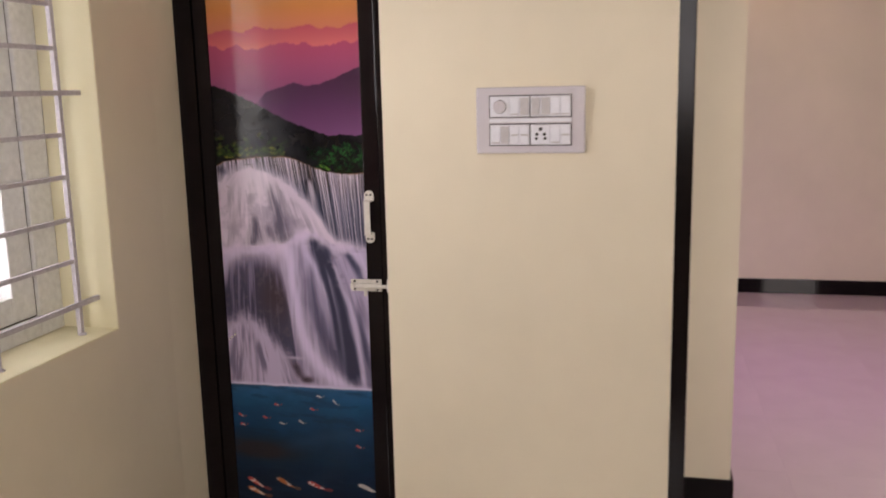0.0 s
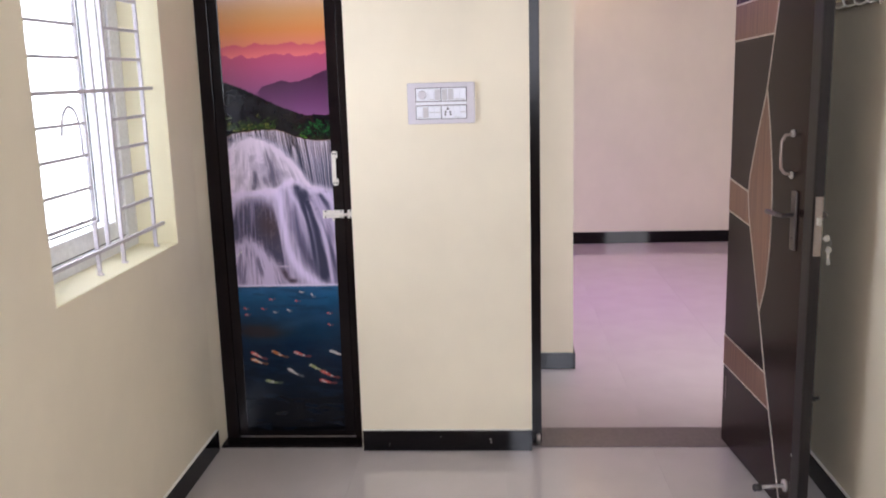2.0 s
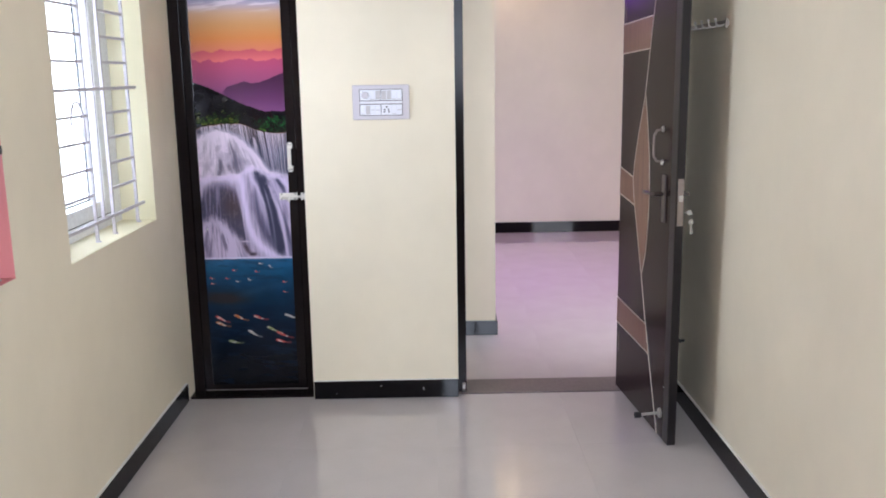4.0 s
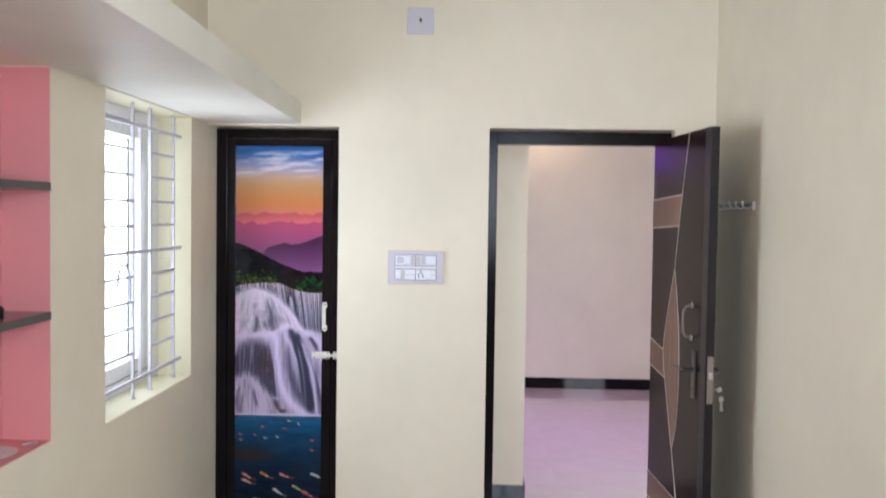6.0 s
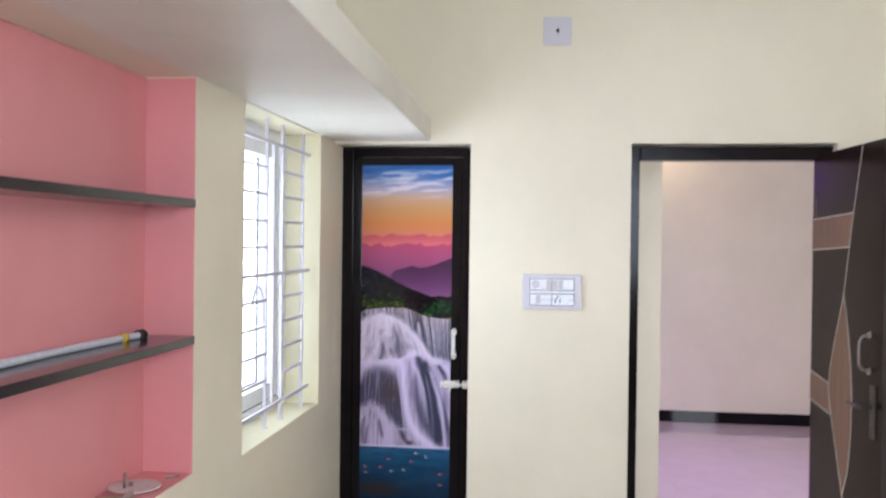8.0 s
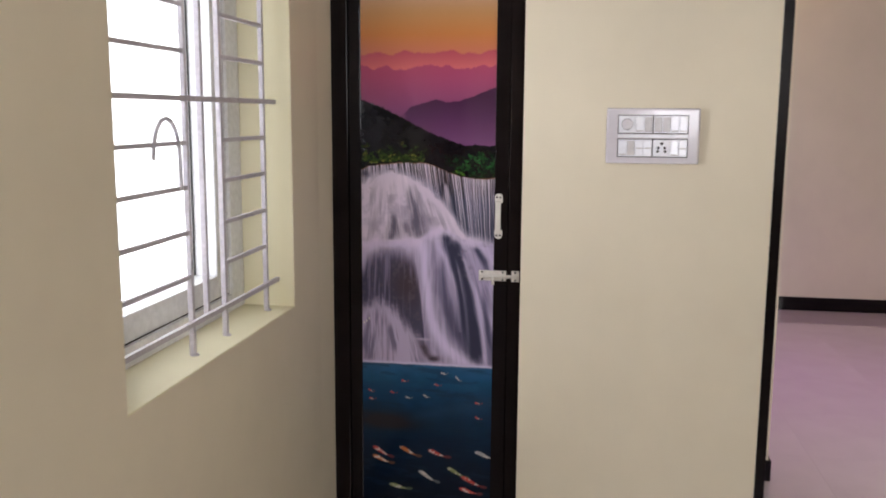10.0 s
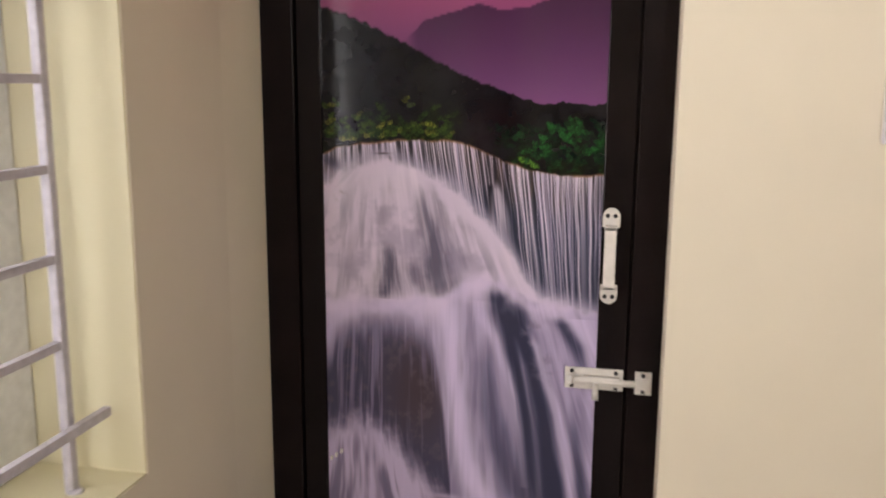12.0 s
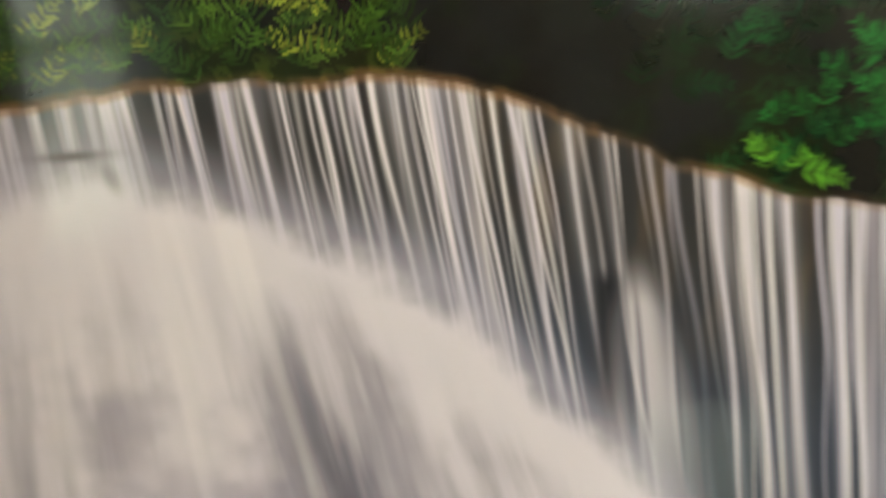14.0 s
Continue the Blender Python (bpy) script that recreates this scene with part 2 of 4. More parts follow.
vs = [[bm.verts.new(p) for p in ((0.0005, -0.0005, z), (edge0, -0.0005, z), (edge1, RB, z), (0.0005, RB, z))] for z in (2.110, 2.214)]
bm.faces.new(vs[0]), bm.faces.new(vs[1])
for i in range(4):
    bm.faces.new((vs[0][i], vs[0][(i + 1) % 4], vs[1][(i + 1) % 4], vs[1][i]))
bmesh.ops.bevel(bm, geom=bm.edges[:], offset=0.004, segments=2, affect="EDGES", profile=0.6)
structure(part("loft_slab", bm, LOFT), "white painted concrete loft slab over the niche", "loft")

# hall beyond the door
HX0, HX1, HY1 = -0.6, 4.2, 4.47
structure(bx("wall_hall_near", CREAM, None, (HX0, 1.594, 1.026, 1.165, 0, CEIL)), "cream painted hall partition wall", "wall")
structure(bx("wall_hall_far", HALLP, None, (HX0, HX1 + 0.2, HY1, HY1 + 0.2, 0, CEIL)), "pinkish cream painted hall wall", "wall")
structure(bx("wall_hall_right", HALLP, None, (HX1, HX1 + 0.2, TW, HY1, 0, CEIL)), "cream painted hall wall", "wall")
structure(bx("wall_hall_left", HALLP, None, (HX0 - 0.2, HX0, TW, HY1 + 0.2, 0, CEIL)), "cream painted hall wall", "wall")
structure(bx("wall_hall_back", HALLP, None, (RW + 0.2, 2.66, 0.02, TW, 0, CEIL), (3.32, HX1 + 0.2, 0.02, TW, 0, CEIL), (2.66, 3.32, 0.02, TW, 2.15, CEIL), (2.66, 3.32, 0.02, TW, 0, 0.50), (HX0 - 0.2, -0.25, 0.02, TW, 0, CEIL)), "cream painted hall wall", "wall")
structure(bx("ceiling_hall", WHITE, None, (HX0 - 0.2, HX1 + 0.2, TW, HY1 + 0.2, CEIL, CEIL + 0.12)), "white painted hall ceiling", "ceiling")


def skirt(name, *bs):
    return structure(bx(name, GRANITE, None, *bs, bevel=0.0015), "polished black granite skirting", "skirting")


SK = 0.012
skirt("baseboard_front", (LX1 + 0.004, DX0 - 0.0, -SK, 0, 0.001, 0.091))
front_skirt = bpy.data.objects["baseboard_front"]
for x, z, r in ((1.165, 0.052, 0.003), (1.168, 0.040, 0.002), (0.96, 0.066, 0.0015), (0.74, 0.03, 0.0018)):
    rods("paint_speck", WHITE, front_skirt, ((x, -SK - 0.0006, z), (x, -SK + 0.0004, z), r, 9), label="pale splash of wall paint")
skirt("baseboard_corner", (DX1 + 0.01, RW - SK - 0.001, -SK, 0, 0.001, 0.091))
skirt("baseboard_left", (0.0, SK, RB, -0.002, 0.001, 0.091))
skirt("baseboard_right", (RW - SK, RW, RB, -0.002, 0.001, 0.091))
skirt("baseboard_hall_near", (0.6, 1.594, 1.026 - SK, 1.026, 0.001, 0.089), (1.594, 1.594 + SK, 1.026 - SK, 1.165, 0.001, 0.089))
skirt("baseboard_hall_far", (HX0, HX1, HY1 - SK, HY1, 0.001, 0.105))


for nm, b in (("right", (RW - SK * 0.9, RW - 0.0002, RB, -0.003, 0.0912, 0.0940)), ("left", (0.0002, SK * 0.9, RB, -0.003, 0.0912, 0.0935)), ("front", (LX1 + 0.005, DX0 - 0.001, -SK * 0.8, -0.0002, 0.0912, 0.0930))):
    structure(bx("trim_" + nm, WHITE, None, b), "white cement line along the top of the skirting", "trim")


# ---------------------------------------------------------------- bathroom door with the printed panel
def value_noise(x, y, seed):
    g = np.random.RandomState(seed).rand(257, 257)
    xi, yi = np.floor(x).astype(int), np.floor(y).astype(int)
    fx, fy = x - xi, y - yi
    fx, fy = fx * fx * (3 - 2 * fx), fy * fy * (3 - 2 * fy)
    a, b, c, d = g[xi % 256, yi % 256], g[(xi + 1) % 256, yi % 256], g[xi % 256, (yi + 1) % 256], g[(xi + 1) % 256, (yi + 1) % 256]
    return (a * (1 - fx) + b * fx) * (1 - fy) + (c * (1 - fx) + d * fx) * fy


def fractal(x, y, seed, octaves=4):
    s, w, tot = 0.0, 1.0, 0.0
    for k in range(octaves):
        s, tot = s + w * value_noise(x * 2 ** k + 17.3 * k, y * 2 ** k + 5.1 * k, seed + k), tot + w
        w *= 0.55
    return s / tot


def soft(a, b, v):
    t = np.clip((v - a) / (b - a), 0, 1)
    return t * t * (3 - 2 * t)


def over(base, color, mask):
    return base + (np.asarray(color, float) - base) * mask[..., None]


def curve(u, *pairs):
    return np.interp(u, [p[0] for p in pairs], [p[1] for p in pairs])


def gradient(z, *stops):
    zs = [s[0] for s in stops]
    return np.stack([np.interp(z, zs, [s[1][i] for s in stops]) for i in range(3)], -1)


def blob(u, z, cu, cz, ru, rz):
    return np.exp(-((u - cu) / ru) ** 2 - ((z - cz) / rz) ** 2)


def ferns(c, u, z):
    """Fern fronds and leafy sprays: many small tapered strokes."""
    us, zs = u[0], z[:, 0]
    rnd = random.Random(11)

    def stroke(px, pz, ang, ln, wd, col):
        r = ln + wd
        i0, i1 = np.searchsorted(us, ((px - r) / 0.421, (px + r) / 0.421))
        j0, j1 = np.searchsorted(zs, (pz - r, pz + r))
        if i1 - i0 < 2 or j1 - j0 < 2:
            return
        dx, dz = u[j0:j1, i0:i1] * 0.421 - px, z[j0:j1, i0:i1] - pz
        p, s = dx * math.cos(ang) + dz * math.sin(ang), -dx * math.sin(ang) + dz * math.cos(ang)
        m = soft(1.25, 0.7, np.sqrt((p / (ln * 0.5)) ** 2 + (s / (wd * (1.0 - 0.5 * np.clip(p / ln * 2, -1, 1)) * 0.6)) ** 2)) * 0.85
        c[j0:j1, i0:i1] += (np.asarray(col, float) - c[j0:j1, i0:i1]) * m[..., None]

    def frond(px, pz, ang, ln, col):
        n = int(ln / 0.0021)
        for k in range(n):
            f = k / n
            a = ang - 0.7 * f * (1 if math.cos(ang) > 0 else -1)
            px, pz = px + 0.0021 * math.cos(a), pz + 0.0021 * math.sin(a)
            lit = rnd.uniform(0.55, 1.15)
            for side in (-1, 1):
                la = a + side * rnd.uniform(0.7, 1.1)
                ll = 0.0070 * (1 - 0.7 * f) * rnd.uniform(0.7, 1.2)
                stroke(px + ll * 0.5 * math.cos(la), pz + ll * 0.5 * math.sin(la), la, ll, 0.0010, tuple(min(255, v * lit) for v in col))

    for k in range(130):
        uu = rnd.uniform(-0.02, 0.47)
        frond(uu * 0.421, 1.346 + abs(rnd.gauss(0.0, 0.021)), rnd.uniform(0.2, 2.9), rnd.uniform(0.008, 0.022), rnd.choice(((72, 98, 36), (134, 142, 52), (48, 74, 29), (60, 88, 32), (38, 58, 25), (42, 64, 28))))
    for k in range(100):
        uu = min(1.0, max(0.60, rnd.gauss(0.86, 0.13)))
        frond(uu * 0.421, 1.312 + rnd.uniform(0.0, 0.060), rnd.uniform(0.3, 2.8), rnd.uniform(0.008, 0.022), rnd.choice(((18, 50, 29), (28, 78, 40), (14, 40, 24), (17, 46, 26), (12, 33, 20))))
    for uu, zz, n in ((0.82, 1.362, 7), (0.87, 1.352, 6), (0.90, 1.368, 6), (0.725, 1.318, 5), (0.745, 1.328, 5), (0.785, 1.345, 6), (0.80, 1.335, 5), (0.97, 1.338, 7), (0.99, 1.352, 5)):
        for k in range(n):
            frond((uu + rnd.uniform(-0.02, 0.02)) * 0.421, zz + rnd.uniform(-0.006, 0.006), rnd.uniform(0.1, 3.0), rnd.uniform(0.008, 0.018), (92, 148, 48) if uu < 0.74 else (36, 102, 46))
    return c


def course(u, z, path):
    """A soft-edged band that follows a course: rows of height, place across, half-width and strength."""
    p = sorted(path)
    zs, cu, wd, st = ([r[i] for r in p] for i in range(4))
    return np.interp(z, zs, st, 0, 0) * np.exp(-np.abs((u - np.interp(z, zs, cu)) / np.interp(z, zs, wd)) ** 2.4)


def threads(c, u, z, lip):
    """The falling curtain: single threads of water, each with its own width, lean and length."""
    us, zs = u[0], z[:, 0]
    lips = lip[0]
    rnd = random.Random(23)
    j0, j1 = np.searchsorted(zs, (1.07, 1.36))
    for k in range(300):
        u0 = rnd.uniform(-0.04, 1.03)
        kind = rnd.random()
        wd, amp = (rnd.uniform(0.0022, 0.0045), rnd.uniform(0.15, 0.40)) if kind < 0.18 else (rnd.uniform(0.0005, 0.0014), rnd.uniform(0.45, 1.0))
        ln = rnd.choice((0.035, 0.07, 0.12, 0.30, 0.40))
        lean = float(np.interp(u0, (0, 0.1, 0.25, 0.55, 0.80, 1), (-0.06, 0.03, 0.13, 0.17, 0.11, 0.02))) + rnd.uniform(-0.02, 0.02)
        sway, ph = rnd.uniform(0, 0.0012), rnd.uniform(0, 6)
        a0, a1 = u0 - 0.03, u0 + 0.03 + 0.06 * (lean > 0.05)
        i0, i1 = np.searchsorted(us, (a0, a1))
        if i1 - i0 < 2:
            continue
        uu, zz = u[j0:j1, i0:i1], z[j0:j1, i0:i1]
        fall = float(np.interp(u0, us, lips)) - zz
        d = np.clip(fall, 0, 1)
        s = (uu - u0) * 0.421 - lean * (d - 0.25 * 0.02 * (1 - np.exp(-d / 0.02))) - sway * np.sin(d * 60 + ph)
        w = wd * (0.75 + 0.25 * np.exp(-d / 0.012) + 1.2 * d)
        m = amp * np.exp(-(s / w) ** 2) * soft(-0.003, 0.003, fall) * np.exp(-(d / ln) ** 2) * (1 - 0.25 * soft(0.05, 0.2, d))
        col = rnd.choice(((226, 213, 224), (212, 200, 216), (196, 186, 208), (232, 222, 230)))
        c[j0:j1, i0:i1] += (np.asarray(col, float) - c[j0:j1, i0:i1]) * m[..., None]
    return c


def fall_print(u, z):
    """The printed picture: sunset sky, hills, a stepped waterfall and a pond with fish. u runs 0..1 across, z is the height in metres."""
    x = u * 0.42
    # sky with streaky cloud
    c = gradient(z, (1.69, (214, 122, 84)), (1.74, (212, 132, 66)), (1.80, (203, 146, 84)), (1.86, (196, 160, 126)), (1.895, (170, 160, 176)),
                 (1.94, (120, 140, 186)), (1.975, (66, 112, 178)), (2.02, (28, 84, 160)))
    cl = fractal(x * 7 + z * 3, z * 60 - x * 5, 3, 4)
    c = over(c, (214, 205, 208), soft(0.50, 0.72, cl) * soft(1.85, 1.89, z) * soft(2.02, 1.96, z) * 0.75)
    c = over(c, (44, 94, 164), soft(0.52, 0.36, cl) * soft(1.93, 1.97, z) * 0.55)
    # far ridges
    r1 = 1.682 + 0.014 * (fractal(x * 22, 0 * x, 11) - 0.5) * 2
    c = over(c, gradient(z, (1.62, (232, 118, 112)), (1.69, (196, 80, 92))), soft(-0.001, 0.001, r1 - z))
    r2 = 1.640 + 0.016 * (fractal(x * 30 + 4, 0 * x, 12) - 0.5) * 2
    c = over(c, gradient(z, (1.40, (112, 66, 112)), (1.50, (140, 74, 120)), (1.60, (176, 74, 112)), (1.65, (186, 72, 104))), soft(-0.001, 0.001, r2 - z))
    r3 = curve(u, (0.30, 1.495), (0.36, 1.517), (0.45, 1.530), (0.55, 1.540), (0.62, 1.532), (0.72, 1.535), (0.85, 1.555), (1.0, 1.582)) + 0.006 * (fractal(x * 60, 0 * x, 13) - 0.5)
    c = over(c, gradient(z, (1.40, (126, 74, 124)), (1.47, (98, 54, 96)), (1.55, (74, 38, 70))), soft(-0.001, 0.001, r3 - z) * soft(0.28, 0.34, u))
    # dark wooded slope
    r4 = curve(u, (0, 1.538), (0.16, 1.513), (0.33, 1.476), (0.53, 1.434), (0.66, 1.415), (0.71, 1.407), (0.785, 1.398), (0.85, 1.403), (0.95, 1.397), (1, 1.404)) + 0.007 * (fractal(x * 130, 0 * x, 14) - 0.5)
    hill = over(np.zeros(u.shape + (3,)) + (17, 16, 20), (27, 27, 31), soft(0.4, 0.8, fractal(x * 30, z * 30, 15)))
    c = c + (hill - c) * soft(-0.0012, 0.0012, r4 - z)[..., None]
    lip = curve(u, (-0.03, 1.319), (0.034, 1.331), (0.115, 1.337), (0.18, 1.339), (0.218, 1.3415), (0.261, 1.344), (0.302, 1.343), (0.344, 1.3445), (0.385, 1.342), (0.426, 1.3445), (0.452, 1.345),
                (0.487, 1.3415), (0.527, 1.338), (0.559, 1.3325), (0.587, 1.326), (0.628, 1.321), (0.649, 1.3145), (0.69, 1.3105), (0.731, 1.3035), (0.797, 1.300), (0.85, 1.297), (0.925, 1.296),
                (1.01, 1.301)) + 0.003 * (fractal(x * 90, 0 * x, 16) - 0.5)
    h = z - lip
    # undergrowth, then ferns and leafy sprays along the brink
    under = soft(0.075, 0.0, h) * soft(0.35, 0.7, fractal(x * 55, z * 55, 21)) * np.maximum(soft(0.62, 0.40, u), soft(0.55, 0.72, u))
    c = over(c, (26, 34, 16), under * 0.9)
    c = over(c, (54, 64, 27), under * soft(0.5, 0.72, fractal(x * 240 + z * 90, z * 240, 23, 3)) * 0.8 * soft(0.62, 0.4, u))
    c = over(c, (26, 66, 36), under * soft(0.5, 0.72, fractal(x * 200 - z * 90, z * 240, 24, 3)) * 0.8 * soft(0.55, 0.72, u))
    c = ferns(c, u, z + 0.005)
    # first mound of foam, tier line and curtain
    mound = curve(u, (-0.04, 1.277), (0.015, 1.287), (0.087, 1.306), (0.142, 1.314), (0.20, 1.318), (0.24, 1.319), (0.291, 1.311), (0.347, 1.301), (0.38, 1.297), (0.418, 1.289),
                  (0.452, 1.283), (0.494, 1.270), (0.523, 1.255), (0.571, 1.235), (0.628, 1.211), (0.686, 1.178), (0.734, 1.144), (0.782, 1.115), (0.9, 1.098), (1, 1.092))
    tier = curve(u, (-0.05, 1.088), (0.07, 1.095), (0.20, 1.0935), (0.26, 1.096), (0.32, 1.102), (0.40, 1.103), (0.44, 1.107), (0.465, 1.119), (0.507, 1.130), (0.587, 1.138),
                 (0.645, 1.135), (0.691, 1.123), (0.749, 1.107), (0.829, 1.102), (0.908, 1.098), (1, 1.092))
    drop = lip - z
    cur = over(np.zeros(u.shape + (3,)) + (50, 48, 52), (80, 66, 56), soft(0.50, 0.78, fractal(x * 60, z * 20, 45)) * soft(0.10, 0.0, drop))
    cur = over(cur, (54, 60, 78), soft(0.02, 0.09, drop) * 0.85)
    cur = threads(cur, u, z, lip)
    cur = over(cur, (196, 186, 204), soft(0.26, 0.10, u) * 0.45 * soft(0.35, 0.65, fractal(x * 120, z * 9, 44, 2)))
    cur = over(cur, (66, 66, 82), blob(u + 1.4 * (z - 1.30), z, 0.022, 1.304, 0.030, 0.014) * 0.9)
    cur = over(cur, (30, 30, 38), np.exp(-((u - 0.600 - 0.10 * (1.280 - z)) / 0.010) ** 2) * soft(1.283, 1.275, z) * soft(1.205, 1.225, z) * 0.9)
    low = np.clip(1.284 - z, 0, 0.12)
    bulge = np.exp(-(np.abs(u - 0.622 - 0.30 * low) / (0.013 + 0.36 * low)) ** 2.4) * soft(1.290, 1.268, z + 18.0 * (u - 0.624) ** 2)
    fine = value_noise((u - 0.24 * (1.28 - z)) * 190, z * 9, 47)
    cur = over(cur, (214, 202, 214), bulge * (0.30 + 0.5 * soft(0.25, 0.65, fine)) * soft(1.15, 1.25, z))
    cur = over(cur, (176, 168, 188), soft(0.035, 0.0, z - np.maximum(mound, tier)) ** 2 * 0.7)
    c = c + (cur - c) * soft(-0.0006, 0.0012, drop)[..., None]
    c = over(c, (150, 104, 68), soft(0.0034, 0.001, np.abs(drop - 0.0005)) * (0.35 + 0.65 * soft(0.35, 0.6, fractal(x * 60, z * 10, 46))) * 0.5)
    # billowing foam: bright veils that fan out, with rock showing through in torn streaks
    q = (u - 0.16) / (1 + 2.8 * np.clip(1.330 - z, 0, 1)) + 0.012 * (fractal(x * 24, z * 14, 50, 3) - 0.5)
    veil, thin, rag = fractal(q * 26, z * 6 + 2, 51, 4), fractal(q * 110, z * 10, 55, 3), fractal(q * 46, z * 22, 59, 4)
    billow = fractal(x * 22, z * 26, 52, 4)
    foam = over(np.zeros(u.shape + (3,)) + (208, 197, 210), (142, 136, 154), soft(0.40, 0.70, veil) * soft(0.01, 0.09, mound - z) * 0.85)
    foam = over(foam, (164, 155, 174), soft(0.45, 0.72, billow) * soft(0.02, 0.08, mound - z) * 0.7)
    torn = 1.35 * soft(0.18, 0.72, 0.45 * veil + 0.25 * rag + 0.3 * thin)
    for a, col, path in ((1.0, (92, 88, 104), ((1.19, 0.228, 0.020, 0.0), (1.17, 0.226, 0.028, 0.7), (1.14, 0.226, 0.034, 1.0), (1.105, 0.232, 0.040, 1.0), (1.095, 0.23, 0.04, 0.4))),
                         (1.0, (100, 96, 112), ((1.28, 0.33, 0.010, 0.0), (1.255, 0.345, 0.016, 0.5), (1.22, 0.372, 0.026, 0.75), (1.175, 0.405, 0.034, 0.9), (1.115, 0.428, 0.040, 1.0), (1.10, 0.43, 0.04, 0.3))),
                         (0.8, (112, 106, 122), ((1.165, 0.315, 0.014, 0.0), (1.145, 0.325, 0.024, 0.9), (1.11, 0.345, 0.030, 1.0), (1.10, 0.35, 0.03, 0.3))),
                         (0.7, (124, 118, 134), ((1.285, 0.372, 0.010, 0.0), (1.265, 0.388, 0.014, 0.8), (1.235, 0.412, 0.018, 0.9), (1.205, 0.44, 0.018, 0.4), (1.17, 0.46, 0.015, 0.0))),
                         (0.7, (128, 122, 138), ((1.235, 0.488, 0.010, 0.0), (1.214, 0.503, 0.018, 0.8), (1.165, 0.530, 0.022, 0.8), (1.14, 0.55, 0.018, 0.0))),
                         (0.7, (140, 132, 146), ((1.295, 0.214, 0.010, 0.0), (1.27, 0.221, 0.016, 0.7), (1.225, 0.214, 0.020, 0.6), (1.19, 0.20, 0.016, 0.0))),
                         (0.5, (150, 142, 156), ((1.22, 0.09, 0.012, 0.0), (1.18, 0.085, 0.020, 0.6), (1.12, 0.08, 0.022, 0.6), (1.09, 0.08, 0.02, 0.0)))):
        foam = over(foam, col, np.clip(course(u + 0.05 * (billow - 0.5) + 0.03 * (rag - 0.5), z, [(pz, pu, pw * 1.5, ps) for pz, pu, pw, ps in path]) * torn * a, 0, 0.9))
    foam = over(foam, (228, 217, 226), soft(0.52, 0.80, fractal(q * 34 + 9, z * 6, 56, 3)) * 0.55)
    wisp = fractal(x * 50 - z * 30, z * 34 - x * 30, 53, 3)
    foam = over(foam, (128, 124, 142), soft(0.42, 0.75, wisp) * soft(0.16, 0.0, u) * soft(1.25, 1.285, z) * 0.55)
    foam = over(foam, (150, 138, 146), blob(u, z, 0.045, 1.255, 0.020, 0.010) * soft(0.4, 0.7, fractal(x * 160, z * 160, 57)) * 0.6)
    edge = 0.018 * (fractal(x * 55, z * 55, 58, 4) - 0.5)
    c = c + (foam - c) * (soft(-0.005, 0.013, mound - z + edge) * (u < 1.1))[..., None]
    c = over(c, (84, 76, 80), blob(u + 0.004 * np.sin(z * 900), z, 0.208, 1.3225, 0.024, 0.0016) * 0.8)
    c = over(c, (120, 112, 122), blob(u + 0.8 * (z - 1.316), z, 0.232, 1.316, 0.006, 0.005) * 0.7)
    # second step: two rounded boulders under thin veils, a bright stream between them
    d2 = tier - z
    bend = 0.010 * (fractal(x * 20, z * 10, 60, 3) - 0.5)
    fan_l = u - 0.7 * (u - 0.25) * np.clip(d2, 0, 0.3) + bend
    fan_r = (u - 0.50) / (1 + 2.4 * np.clip(1.135 - z, 0, 0.5)) + bend
    bl, br = fractal(fan_l * 24, z * 5.0, 61, 4), fractal(fan_r * 34, z * 5.0, 62, 4)
    tl, tr = fractal(fan_l * 95, z * 8, 65, 2), fractal(fan_r * 125, z * 8, 66, 2)
    crag = fractal(x * 75, z * 75, 67, 4)
    rock = over(np.zeros(u.shape + (3,)) + (176, 166, 192), (132, 125, 150), soft(0.38, 0.68, np.where(u < 0.46, bl, br)) * 0.8)
    # the left boulder
    dome_l = curve(u, (-0.04, 1.010), (0.018, 1.044), (0.07, 1.062), (0.121, 1.072), (0.20, 1.078), (0.27, 1.078), (0.33, 1.066), (0.37, 1.050), (0.405, 1.010), (0.43, 0.955), (0.455, 0.86), (0.48, 0.70))
    dl = dome_l - z
    stone = over(np.zeros(u.shape + (3,)) + (58, 57, 76), (60, 48, 50), blob(u, z, 0.34, 0.955, 0.13, 0.08) * 0.9)
    stone = over(stone, (96, 84, 88), soft(0.5, 0.75, crag) * 0.35)
    rock = rock + (stone - rock) * (soft(-0.020, 0.050, dl + 0.06 * (bl - 0.5) + 0.03 * (tl - 0.5)))[..., None] * 0.86
    shed = np.exp(-np.clip(dl + 0.01, 0, 1) / (0.016 + 0.10 * soft(0.35, 0.75, 0.6 * bl + 0.4 * tl) * (0.35 + 0.9 * np.exp(-((u - 0.14) / 0.12) ** 2))))
    rock = over(rock, (190, 179, 204), np.clip(shed * (0.25 + 0.9 * tl) * soft(0.47, 0.40, u), 0, 1) * 0.85)
    rock = over(rock, (128, 121, 148), soft(0.48, 0.75, 0.5 * bl + 0.5 * tl) * soft(0.46, 0.40, u) * soft(-0.02, 0.03, dl) * 0.7)
    # the right boulder, its ledge and the dark clefts
    tear = (0.45 + 1.1 * br) * (0.75 + 0.5 * tr)
